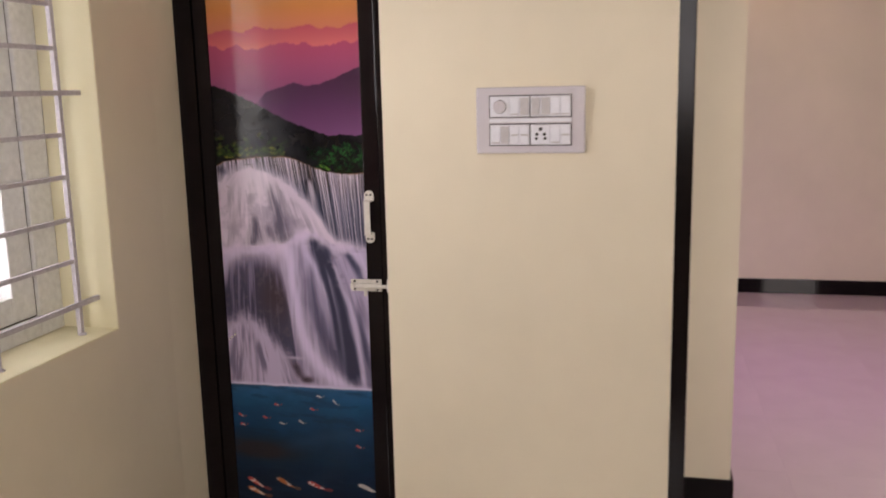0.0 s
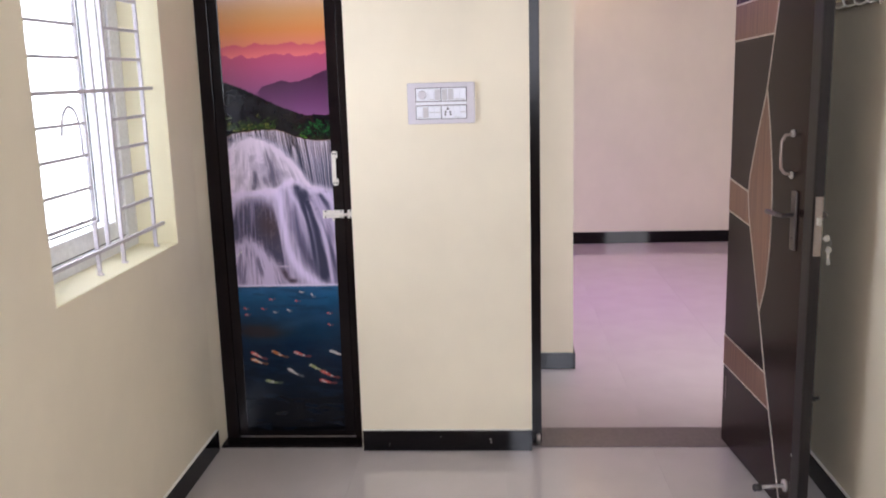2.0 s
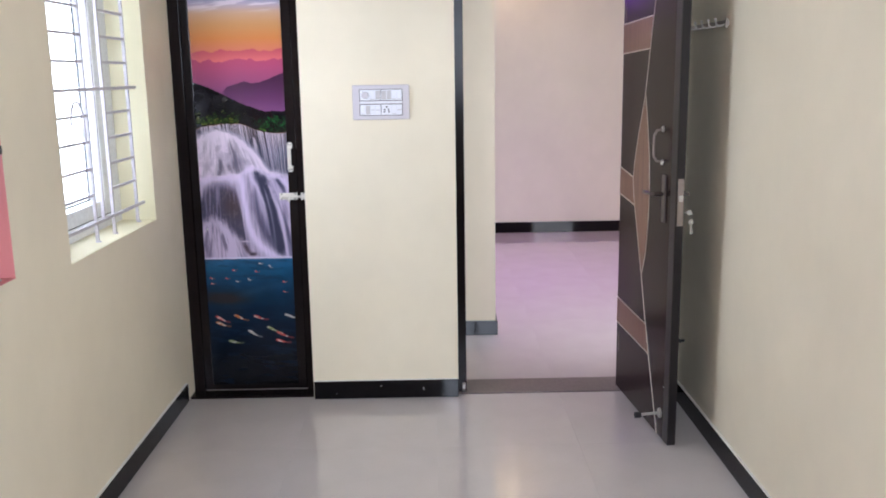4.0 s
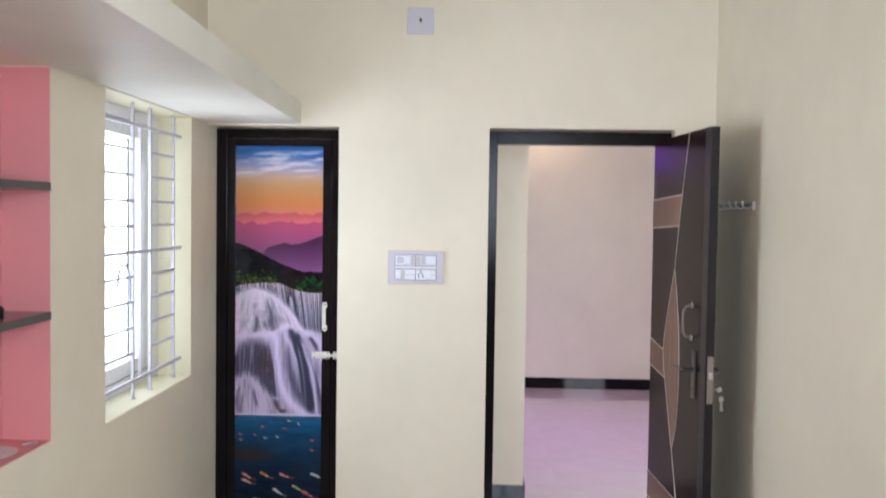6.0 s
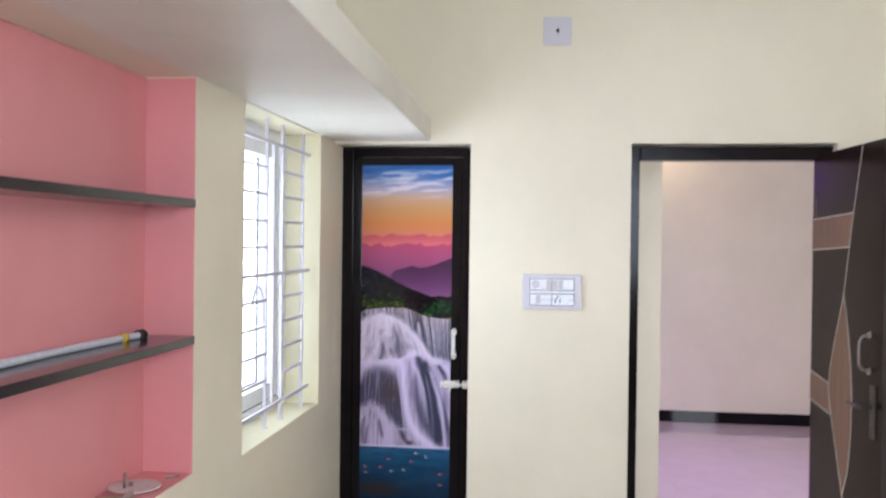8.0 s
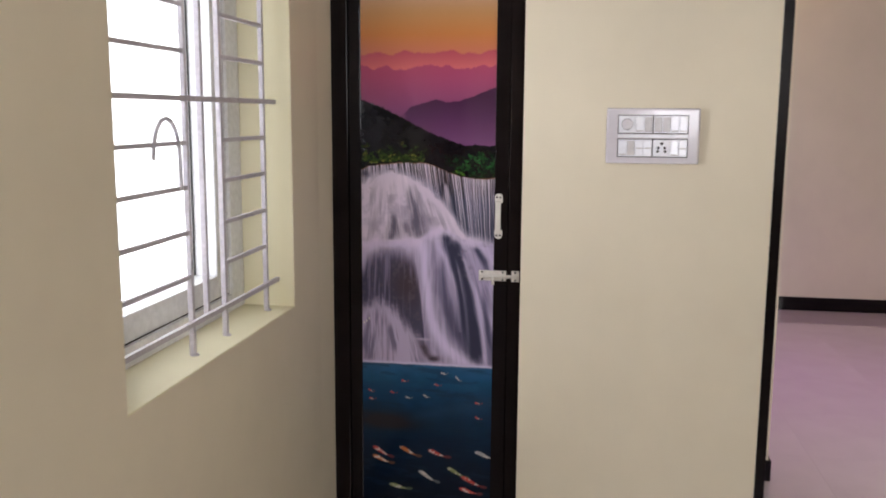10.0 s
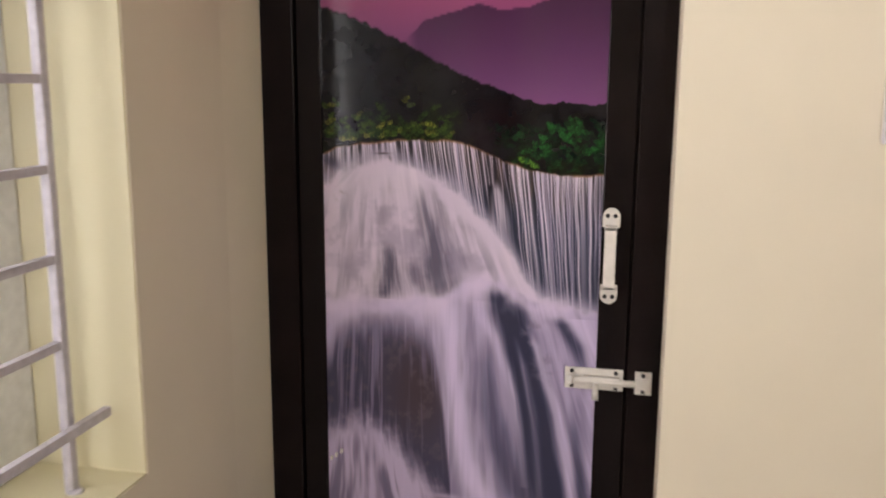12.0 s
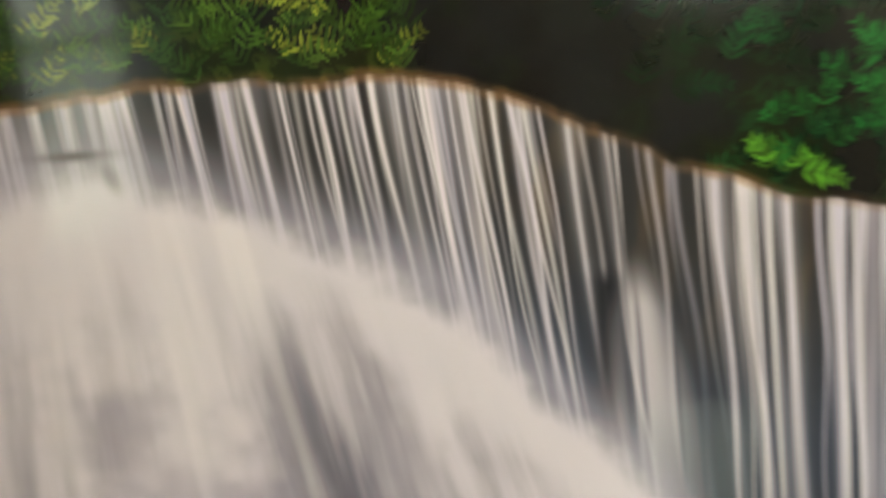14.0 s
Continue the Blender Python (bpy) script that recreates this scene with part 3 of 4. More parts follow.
    for a, col, path in ((1.15, (54, 56, 76), ((1.128, 0.60, 0.020, 0.0), (1.112, 0.632, 0.034, 0.85), (1.087, 0.672, 0.048, 1.0), (1.035, 0.718, 0.048, 1.0), (0.98, 0.752, 0.050, 1.0), (0.92, 0.785, 0.055, 1.0),
                                                   (0.86, 0.805, 0.060, 1.0), (0.80, 0.83, 0.060, 1.0), (0.735, 0.86, 0.050, 1.0), (0.70, 0.87, 0.04, 0.3))),
                         (0.8, (84, 82, 104), ((1.05, 0.585, 0.012, 0.0), (1.00, 0.585, 0.022, 0.7), (0.93, 0.61, 0.034, 0.9), (0.86, 0.66, 0.040, 1.0), (0.79, 0.73, 0.035, 1.0), (0.74, 0.78, 0.02, 0.2))),
                         (1.0, (64, 66, 88), ((1.085, 0.855, 0.012, 0.0), (1.070, 0.873, 0.020, 1.0), (1.035, 0.925, 0.022, 1.0), (1.00, 0.965, 0.020, 0.7), (0.96, 1.0, 0.02, 0.2))),
                         (0.8, (76, 76, 98), ((0.95, 0.91, 0.010, 0.0), (0.90, 0.925, 0.014, 0.7), (0.82, 0.955, 0.018, 0.9), (0.72, 0.985, 0.02, 0.8), (0.69, 0.99, 0.02, 0.2)))):
        rock = over(rock, col, np.clip(course(u + bend, z, [(pz, pu, pw * 1.35, ps) for pz, pu, pw, ps in path]) * tear * a, 0, 0.95))
    rock = over(rock, (120, 112, 130), soft(0.5, 0.72, crag) * course(u, z, ((1.10, 0.72, 0.03, 0.0), (1.06, 0.76, 0.04, 0.8), (1.0, 0.80, 0.04, 0.6), (0.94, 0.84, 0.03, 0.0))))
    for a, path in ((0.85, ((1.075, 0.735, 0.010, 0.0), (1.035, 0.778, 0.016, 0.8), (0.98, 0.815, 0.018, 0.8), (0.926, 0.862, 0.020, 0.8), (0.843, 0.905, 0.020, 0.8), (0.72, 0.942, 0.018, 0.9), (0.69, 0.95, 0.02, 0.5))),
                    (0.5, ((1.05, 0.70, 0.008, 0.0), (1.0, 0.735, 0.012, 0.8), (0.92, 0.775, 0.014, 0.7), (0.82, 0.80, 0.014, 0.5), (0.72, 0.82, 0.014, 0.3))),
                    (0.75, ((1.10, 0.560, 0.030, 0.6), (1.07, 0.585, 0.028, 0.9), (1.045, 0.622, 0.022, 0.9), (0.99, 0.672, 0.020, 0.8), (0.949, 0.700, 0.018, 0.7), (0.88, 0.725, 0.016, 0.4), (0.80, 0.75, 0.015, 0.2))),
                    (0.8, ((1.08, 0.93, 0.05, 0.7), (1.04, 0.99, 0.035, 0.8), (0.98, 0.985, 0.03, 0.7), (0.90, 0.985, 0.02, 0.4), (0.80, 1.0, 0.02, 0.2)))):
        rock = over(rock, (204, 193, 216), np.clip(course(u + bend, z, path) * (0.5 + 1.0 * tr) * a, 0, 0.9))
    # the stream in the cleft
    stream = course(u + 0.6 * bend, z, ((1.11, 0.42, 0.050, 0.7), (1.085, 0.445, 0.042, 1.0), (1.05, 0.464, 0.034, 1.0), (0.97, 0.477, 0.030, 1.0), (0.89, 0.497, 0.034, 1.0), (0.84, 0.520, 0.042, 1.0),
                                         (0.80, 0.555, 0.052, 1.0), (0.75, 0.635, 0.066, 1.0), (0.71, 0.735, 0.09, 1.0), (0.69, 0.78, 0.12, 1.0)))
    rock = over(rock, (210, 199, 222), np.clip(stream * (0.62 + 0.6 * tr), 0, 1) * 0.95)
    # third step: foam spreading down to the pond
    m3 = curve(u, (-0.04, 0.868), (0.06, 0.890), (0.111, 0.893), (0.20, 0.886), (0.247, 0.870), (0.338, 0.818), (0.383, 0.790), (0.45, 0.752), (0.52, 0.720), (0.60, 0.695), (1, 0.66))
    q3 = (u - 0.10) / (1 + 3.4 * np.clip(0.95 - z, 0, 1)) + 0.010 * (fractal(x * 30, z * 20, 70, 2) - 0.5)
    v3 = 0.55 * fractal(q3 * 24, z * 9, 71, 3) + 0.45 * fractal(q3 * 90, z * 10, 72, 2)
    foam3 = over(np.zeros(u.shape + (3,)) + (194, 182, 206), (104, 98, 120), soft(0.42, 0.72, v3) * soft(-0.01, 0.07, m3 - z) * 0.8)
    rock = rock + (foam3 - rock) * (soft(-0.030, 0.030, m3 - z + 0.06 * (v3 - 0.5) + 0.02 * (crag - 0.5)) * 0.92)[..., None]
    rock = over(rock, (58, 48, 56), np.clip(blob(u + 1.2 * (z - 0.735), z, 0.475, 0.735, 0.034, 0.030) + blob(u, z, 0.55, 0.708, 0.04, 0.010), 0, 1) * (0.5 + 0.8 * crag) * 0.9)
    rock = over(rock, (200, 188, 208), blob(u + 1.6 * (z - 0.772), z, 0.455, 0.772, 0.06, 0.005) * 0.7)
    rock = over(rock, (186, 174, 200), soft(0.705, 0.69, z) * 0.5)
    c = c + (rock - c) * soft(-0.004, 0.012, d2 + edge * 0.8)[..., None]
    mist = fractal(x * 26, z * 26, 68, 3)
    c = over(c, (214, 201, 220), np.exp(-((d2 - 0.012 - 0.016 * (bl - 0.5)) / (0.012 + 0.012 * soft(0.3, 0.6, mist))) ** 2) * (0.35 + 0.7 * mist) * soft(1.0, 0.8, u))
    # pond
    line0 = 0.686 + 0.003 * (fractal(x * 25, 0 * x, 81) - 0.5)
    pond = gradient(z, (0.03, (7, 8, 12)), (0.16, (8, 14, 24)), (0.30, (11, 26, 44)), (0.42, (14, 36, 58)), (0.52, (20, 52, 80)), (0.64, (30, 78, 114)), (0.69, (46, 96, 134)))
    pond = pond * (0.86 + 0.28 * fractal(x * 14, z * 26, 82))[..., None]
    pond = over(pond, (46, 40, 42), np.clip(blob(u, z, 0.10, 0.500, 0.32, 0.024) + blob(u, z, 0.20, 0.475, 0.22, 0.02), 0, 1) * 0.85)
    pond = over(pond, (26, 46, 66), soft(0.55, 0.7, fractal(x * 12 + z * 20, z * 60, 84)) * 0.4)
    pond = over(pond, (40, 70, 96), np.exp(-((z - 0.470 - 0.10 * u) / 0.022) ** 2) * soft(0.25, 0.5, u) * 0.45)
    red, white, amber, olive = (206, 84, 74), (186, 184, 176), (198, 120, 70), (150, 160, 104)
    fish = ((0.04, 0.590, red), (0.22, 0.587, red), (0.34, 0.572, white), (0.31, 0.628, red), (0.57, 0.620, red), (0.62, 0.660, white), (0.73, 0.645, white),
            (0.48, 0.580, white), (0.89, 0.565, red), (0.89, 0.515, red), (0.05, 0.562, red), (0.12, 0.382, red), (0.12, 0.355, amber), (0.34, 0.388, amber),
            (0.57, 0.386, red), (0.94, 0.390, white), (0.49, 0.305, white), (0.72, 0.325, olive), (0.84, 0.296, red), (0.26, 0.262, olive), (0.82, 0.262, red))
    rnd = random.Random(5)
    for cu, cz, col in fish:
        big = cz < 0.45
        ln, wd, a = (0.031, 0.0078, rnd.uniform(-0.45, -0.08)) if big else (0.010, 0.0035, rnd.uniform(-0.5, 0.2))
        if cu == 0.84:
            ln = 0.036
        dx, dz = x - cu * 0.42, z - cz
        p, s = dx * math.cos(a) + dz * math.sin(a), -dx * math.sin(a) + dz * math.cos(a)
        s = s + 0.0025 * np.sin(p / ln * 2.2)
        body = soft(1.15, 0.8, np.sqrt((p / ln) ** 2 + (s / (wd * np.clip(0.75 - 0.45 * p / ln, 0.25, 1.1))) ** 2))
        tail = soft(1.2, 0.7, np.sqrt(((p - ln * 1.25) / (ln * 0.4)) ** 2 + (s / (wd * 0.7)) ** 2)) * 0.55
        pond = over(pond, tuple(v * 0.8 for v in col), tail)
        pond = over(pond, col, body * 0.92)
        pond = over(pond, (206, 200, 190), body * soft(0.50, 0.68, value_noise(dx * 150 + cu * 90, dz * 200 + 40, 86)) * 0.8)
    c = c + (pond - c) * soft(-0.001, 0.001, line0 - z)[..., None]
    c = over(c, (206, 200, 220), np.exp(-((z - line0 - 0.003) / 0.0045) ** 2) * (0.55 + 0.4 * fractal(x * 60, z * 60, 88)))
    c = c * (1 + 0.05 * soft(120, 210, c.mean(-1)))[..., None]
    c = c + (c.mean(-1, keepdims=True) - c) * (0.14 * soft(1.38, 1.42, z))[..., None]
    return np.clip(c * (1.0, 0.985, 1.015), 0, 255)


PX0, PX1, PZ0, PZ1, PY = 0.102, 0.534, 0.040, 2.013, 0.1240


def print_panel(parent):
    zs = np.concatenate([np.arange(PZ0, 0.68, 0.003), np.arange(0.68, 1.06, 0.0015), np.arange(1.06, 1.42, 0.0008), np.arange(1.42, PZ1, 0.003), [PZ1]])
    us = np.linspace(0, 1, 900)
    U, Z = np.meshgrid(us, zs)
    col = fall_print((PX0 + U * (PX1 - PX0) - 0.113) / 0.421, Z) / 255.0
    lin = np.where(col > 0.04045, ((col + 0.055) / 1.055) ** 2.4, col / 12.92)
    nr, nc = U.shape
    co = np.stack([PX0 + U * (PX1 - PX0), np.full_like(U, PY), Z], -1).reshape(-1, 3)
    i = (np.arange(nr - 1)[:, None] * nc + np.arange(nc - 1)[None, :]).ravel()
    quads = np.stack([i, i + 1, i + nc + 1, i + nc], -1)
    me = bpy.data.meshes.new("printed_picture")
    me.vertices.add(len(co)), me.loops.add(quads.size), me.polygons.add(len(quads))
    me.vertices.foreach_set("co", co.ravel())
    me.loops.foreach_set("vertex_index", quads.ravel().astype(np.int32))
    me.polygons.foreach_set("loop_start", np.arange(0, quads.size, 4, dtype=np.int32))
    me.update(calc_edges=True)
    at = me.color_attributes.new("ink", "FLOAT_COLOR", "POINT")
    at.data.foreach_set("color", np.concatenate([lin, np.ones(U.shape + (1,))], -1).ravel().astype(np.float32))
    n = Nodes("glossy_printed_laminate")
    ink = n.t.nodes.new("ShaderNodeVertexColor")
    ink.layer_name = "ink"
    gain = n.mix(ink.outputs[0], (1.0, 1.0, 1.0), 1.0, "MULTIPLY")
    me.materials.append(n.out(gain, n.level(n.noise(25, 3), 0.07, 0.11), bump=n.noise(3, 2), strength=0.02, dist=0.002, spec=0.24))
    ob = new("printed_picture", me)
    ob.parent = parent
    return tagged(ob, "glossy print of a waterfall, sunset hills and fish pond")


door = structure(empty("door_1", 0, 0, 0), "closed dark bathroom door with waterfall print and steel bolt", "door")
FY0, FY1 = 0.113, 0.175
for nm, b in (("jamb", (LX0, 0.063, FY0, FY1, 0.002, HEAD - 0.006)), ("jamb", (0.578, LX1, FY0, FY1, 0.002, HEAD - 0.006)), ("head", (0.063, 0.578, FY0, FY1, 2.052, HEAD - 0.006))):
    bx(nm, FRAME, door, b, bevel=0.003)
leaf = bx("leaf", PVC, door, (0.0655, 0.5755, 0.128, 0.152, 0.014, 2.049), bevel=0.001, label="dark brown panel door leaf")
for nm, b in (("stile", (0.0655, PX0 + 0.002, 0.119, 0.128, 0.014, 2.049)), ("stile", (PX1 - 0.002, 0.5755, 0.119, 0.128, 0.014, 2.049)),
              ("rail", (PX0 + 0.002, PX1 - 0.002, 0.119, 0.128, 2.012, 2.049)), ("rail", (PX0 + 0.002, PX1 - 0.002, 0.119, 0.128, 0.014, 0.040))):
    bx(nm, PVC, leaf, b, bevel=0.002)
print_panel(door)
# unseen strips added behind the leaf so no light shows through the side gaps
for nm, b in (("door_stop", (0.560, 0.5779, 0.1525, 0.170, 0.016, 2.05)), ("door_stop", (0.0632, 0.082, 0.1525, 0.170, 0.016, 2.05))):
    bx(nm, FRAME, door, b)
hx = 0.546
pull = bx("pull_handle", ALU, door, (hx - 0.0085, hx + 0.0085, 0.0925, 0.0965, 1.134, 1.228), bevel=0.0015, label="cream aluminium pull handle")
bm = bmesh.new()
for z0, s in ((1.228, 1), (1.134, -1)):
    outline = [(hx + 0.0125 * math.cos(a), z0 + s * (0.012 + 0.0125 * math.sin(a))) for a in np.linspace(0, math.pi, 9)]
    prism(bm, outline + [(hx - 0.0125, z0 - s * 0.004), (hx + 0.0125, z0 - s * 0.004)], 0.1145, 0.119)
    cube(bm, hx - 0.0085, hx + 0.0085, 0.0925, 0.119, *sorted((z0, z0 - s * 0.005)))
part("pull_foot", bm, ALU, pull)
for dx in (-0.0055, 0.0055):
    for z0 in (1.241, 1.121):
        rods("screw", BLACK, pull, ((hx + dx, 0.1125, z0), (hx + dx, 0.1150, z0), 0.0032))
BZ = 0.992
bolt = bx("tower_bolt", ALU, door, (0.486, 0.573, 0.1145, 0.1185, BZ - 0.0165, BZ + 0.0165), bevel=0.001, label="cream aluminium tower bolt, shot")
rods("bolt_rod", ALU, bolt, ((0.500, 0.1065, BZ - 0.001), (0.606, 0.1065, BZ - 0.001), 0.0052))
bx("bolt_guide", ALU, bolt, (0.512, 0.568, 0.1035, 0.1145, BZ - 0.0085, BZ + 0.0070), (0.487, 0.499, 0.1035, 0.1145, BZ - 0.0085, BZ + 0.0070), bevel=0.003)
rods("bolt_knob", ALU, bolt, ((0.533, 0.1000, BZ - 0.003), (0.533, 0.0960, BZ - 0.026), 0.0040, 12, 0.0052))
keeper = bx("bolt_keeper", ALU, bolt, (0.590, 0.6145, 0.1095, 0.1130, BZ - 0.0175, BZ + 0.0175), (0.592, 0.6125, 0.1010, 0.1095, BZ - 0.008, BZ + 0.007), bevel=0.001)
for sx, sz, sy in ((0.497, 0.0115, 0.1145), (0.562, 0.0115, 0.1145), (0.497, -0.0115, 0.1145), (0.562, -0.0115, 0.1145), (0.602, 0.0125, 0.1095), (0.602, -0.0125, 0.1095)):
    rods("screw", BLACK, bolt, ((sx, sy - 0.0018, BZ + sz), (sx, sy + 0.0005, BZ + sz), 0.0033))
for sx, sz in ((0.1085, 0.818), (0.1165, 0.824), (0.1255, 0.832)):
    bx("scuff", ALU, leaf, (sx, sx + 0.004, 0.1175, 0.1238, sz, sz + 0.006), bevel=0.0008, label="pale chipped scuff mark")


# ---------------------------------------------------------------- hall door, standing open
door2 = structure(empty("door_2", 0, 0, 0), "open dark brown wooden door with inlaid bands and steel lock", "door")
GY0, GY1 = 0.058, 0.130
for nm, b in (("jamb", (DX0, DX0 + 0.042, GY0, GY1, 0.002, HEAD - 0.008)), ("jamb", (2.163, DX1, GY0, GY1, 0.002, HEAD - 0.008)), ("head", (DX0 + 0.042, 2.163, GY0, GY1, 2.030, HEAD - 0.008))):
    bx(nm, FRAME, door2, b, bevel=0.003)
LW, LT, LZ0, LZ1 = 0.748, 0.034, 0.014, 2.052
leaf2 = bx("leaf", LAMINATE, door2, (0, LW, 0.0, LT, LZ0, LZ1), bevel=0.0012, label="dark brown laminated leaf, swung wide open")
leaf2.matrix_world = pose(2.132, 0.085, 0, 0, 0, -85.1)
bx("edge_band", LEAFEDGE, leaf2, (LW, LW + 0.003, 0.0006, LT, LZ0, LZ1), (LW - 0.06, LW, -0.0008, 0.0, LZ0, LZ1), label="black edge lipping")


def seam(z):
    """The inlaid line that runs down the leaf."""
    return curve(np.array(z), (0.014, 0.615), (0.33, 0.478), (0.46, 0.425), (0.66, 0.352), (1.03, 0.205), (1.11, 0.200), (1.28, 0.262), (1.46, 0.340), (1.66, 0.388), (1.79, 0.420), (2.05, 0.495))


def ribbon(name, pts, width, parent):
    bm = bmesh.new()
    for (s0, z0), (s1, z1) in zip(pts, pts[1:]):
        d = Vector((s1 - s0, 0, z1 - z0))
        ang = math.atan2(d.z, d.x)
        m = pose((s0 + s1) / 2, -0.0012, (z0 + z1) / 2, 0, -math.degrees(ang), 0) @ Matrix.Diagonal((d.length + width * 0.5, 0.0022, width, 1))
        bmesh.ops.create_cube(bm, size=1, matrix=m)
    return part(name, bm, STRIP, parent, "pale metal inlay strip")


def band(zl0, zl1, zr0, zr1):
    s0, s1 = float(seam(zr0)), float(seam(zr1))
    bm = bmesh.new()
    prism(bm, [(0.0, zl0), (s0 - 0.002, zr0), (s1 - 0.002, zr1), (0.0, zl1)], -0.0010, 0.0)
    part("inlay_band", bm, INLAY, leaf2, "light brown wood-grain inlay band")
    ribbon("inlay_strip", [(0.0, zl0), (s0, zr0)], 0.006, leaf2)
    ribbon("inlay_strip", [(0.0, zl1), (s1, zr1)], 0.006, leaf2)


band(1.640, 1.772, 1.655, 1.790)
band(0.985, 1.112, 0.960, 1.085)
band(0.345, 0.470, 0.330, 0.452)
zs = np.linspace(LZ0, LZ1, 28)
ribbon("inlay_strip", [(float(seam(z)), float(z)) for z in zs], 0.006, leaf2)
bow = [(float(curve(np.array(z), (0.66, 0.352), (0.76, 0.40), (0.90, 0.425), (1.05, 0.430), (1.20, 0.415), (1.33, 0.385), (1.47, 0.342))), float(z)) for z in np.linspace(0.66, 1.46, 16)]
ribbon("inlay_strip", bow, 0.006, leaf2)
bm = bmesh.new()
prism(bm, bow + [(float(seam(z)), float(z)) for z in np.linspace(1.45, 0.67, 16)], -0.0010, 0.0)
part("inlay_lens", bm, INLAY, leaf2, "leaf-shaped light brown inlay")
# pull handle, lock, keys, stopper
bm = bmesh.new()
tube(bm, [(0.580, -0.004, 1.325), (0.578, -0.026, 1.322), (0.574, -0.037, 1.30), (0.574, -0.038, 1.25), (0.576, -0.037, 1.215), (0.580, -0.026, 1.196), (0.582, -0.004, 1.193)], 0.0052)
h2 = part("pull_handle", bm, DULLSTEEL, leaf2, "curved nickel pull handle")
for z0 in (1.327, 1.190):
    rods("rose", STEEL, h2, ((0.581, -0.007, z0), (0.581, 0, z0), 0.011, 16, 0.013))
lock = bx("lock_plate", DARKSTEEL, leaf2, (0.600, 0.638, -0.008, 0.0, 0.945, 1.142), bevel=0.003, label="dark nickel lock plate with lever")
bm = bmesh.new()
tube(bm, [(0.618, -0.008, 1.062), (0.618, -0.044, 1.062), (0.600, -0.050, 1.062), (0.508, -0.050, 1.060)], 0.0082, 10)
part("lever", bm, DARKSTEEL, lock)
rods("keyhole", BLACK, lock, ((0.618, -0.0092, 0.985), (0.618, -0.007, 0.985), 0.004))
back = bx("lock_plate", DARKSTEEL, leaf2, (0.620, 0.660, LT, LT + 0.008, 0.945, 1.142), bevel=0.003)
bm = bmesh.new()
tube(bm, [(0.640, LT + 0.006, 1.062), (0.640, LT + 0.056, 1.062), (0.625, LT + 0.062, 1.062), (0.515, LT + 0.062, 1.062)], 0.0082, 10)
part("lever", bm, DARKSTEEL, back)
face = bx("lock_forend", DULLSTEEL, leaf2, (LW + 0.003, LW + 0.006, 0.006, 0.030, 0.950, 1.140), bevel=0.0008, label="dull steel lock forend")
bx("latch", STEEL, face, (LW + 0.006, LW + 0.016, 0.010, 0.026, 1.050, 1.075), bevel=0.003)
bx("deadbolt", DULLSTEEL, face, (LW + 0.006, LW + 0.0075, 0.010, 0.026, 0.985, 1.015), bevel=0.0006)
bm = bmesh.new()
bmesh.ops.create_cone(bm, cap_ends=True, segments=16, radius1=0.011, radius2=0.011, depth=0.0025, matrix=pose(0.640, LT + 0.066, 0.985, 0, 90, 0))
cube(bm, 0.6385, 0.6415, LT + 0.008, LT + 0.060, 0.9825, 0.9875)
key = part("key", bm, STEEL, back, "steel key in the lock")
bm = bmesh.new()
ring = [(0.640, LT + 0.072 + 0.010 * math.sin(a), 0.970 + 0.012 * math.cos(a)) for a in np.linspace(0, 2 * math.pi, 13)]
tube(bm, ring, 0.0009, 6)
part("key_ring", bm, STEEL, back)
bm = bmesh.new()
bmesh.ops.create_cone(bm, cap_ends=True, segments=16, radius1=0.011, radius2=0.011, depth=0.0025, matrix=pose(0.640, LT + 0.074, 0.945, 0, 90, 0))
cube(bm, 0.6388, 0.6412, LT + 0.070, LT + 0.078, 0.895, 0.937)
cube(bm, 0.6388, 0.6412, LT + 0.078, LT + 0.082, 0.897, 0.913)
part("key", bm, STEEL, back, "steel spare key hanging from the ring")
stop = rods("door_stopper", STEEL, leaf2, ((0.655, 0.0, 0.122), (0.655, -0.008, 0.122), 0.021, 18), ((0.655, -0.006, 0.122), (0.655, -0.088, 0.118), 0.0062, 12), label="steel rod door stopper with rubber tip")
rods("rubber_tip", RUBBER, stop, ((0.655, -0.086, 0.118), (0.655, -0.112, 0.117), 0.0125, 14))
rods("screw", STEEL, leaf2, ((0.690, -0.002, 0.25), (0.690, 0.0, 0.25), 0.004))
bm = bmesh.new()
cube(bm, 0.60, 0.70, LT, LT + 0.005, 0.447, 0.478, 0.001)
rod(bm, (0.59, LT + 0.012, 0.4625), (0.735, LT + 0.012, 0.4625), 0.006)
rod(bm, (0.72, LT + 0.012, 0.4625), (0.72, LT + 0.034, 0.4625), 0.006)
part("tower_bolt", bm, BLACK, leaf2, "small black bolt on the far side")
for z0 in (0.25, 1.05, 1.82):
    rods("hinge", DULLSTEEL, door2, ((2.140, 0.052, z0 - 0.05), (2.140, 0.052, z0 + 0.05), 0.006))
rods("floor_bolt_socket", STEEL, door2, ((1.366, 0.046, 0.004), (1.366, 0.046, 0.050), 0.009, 10))


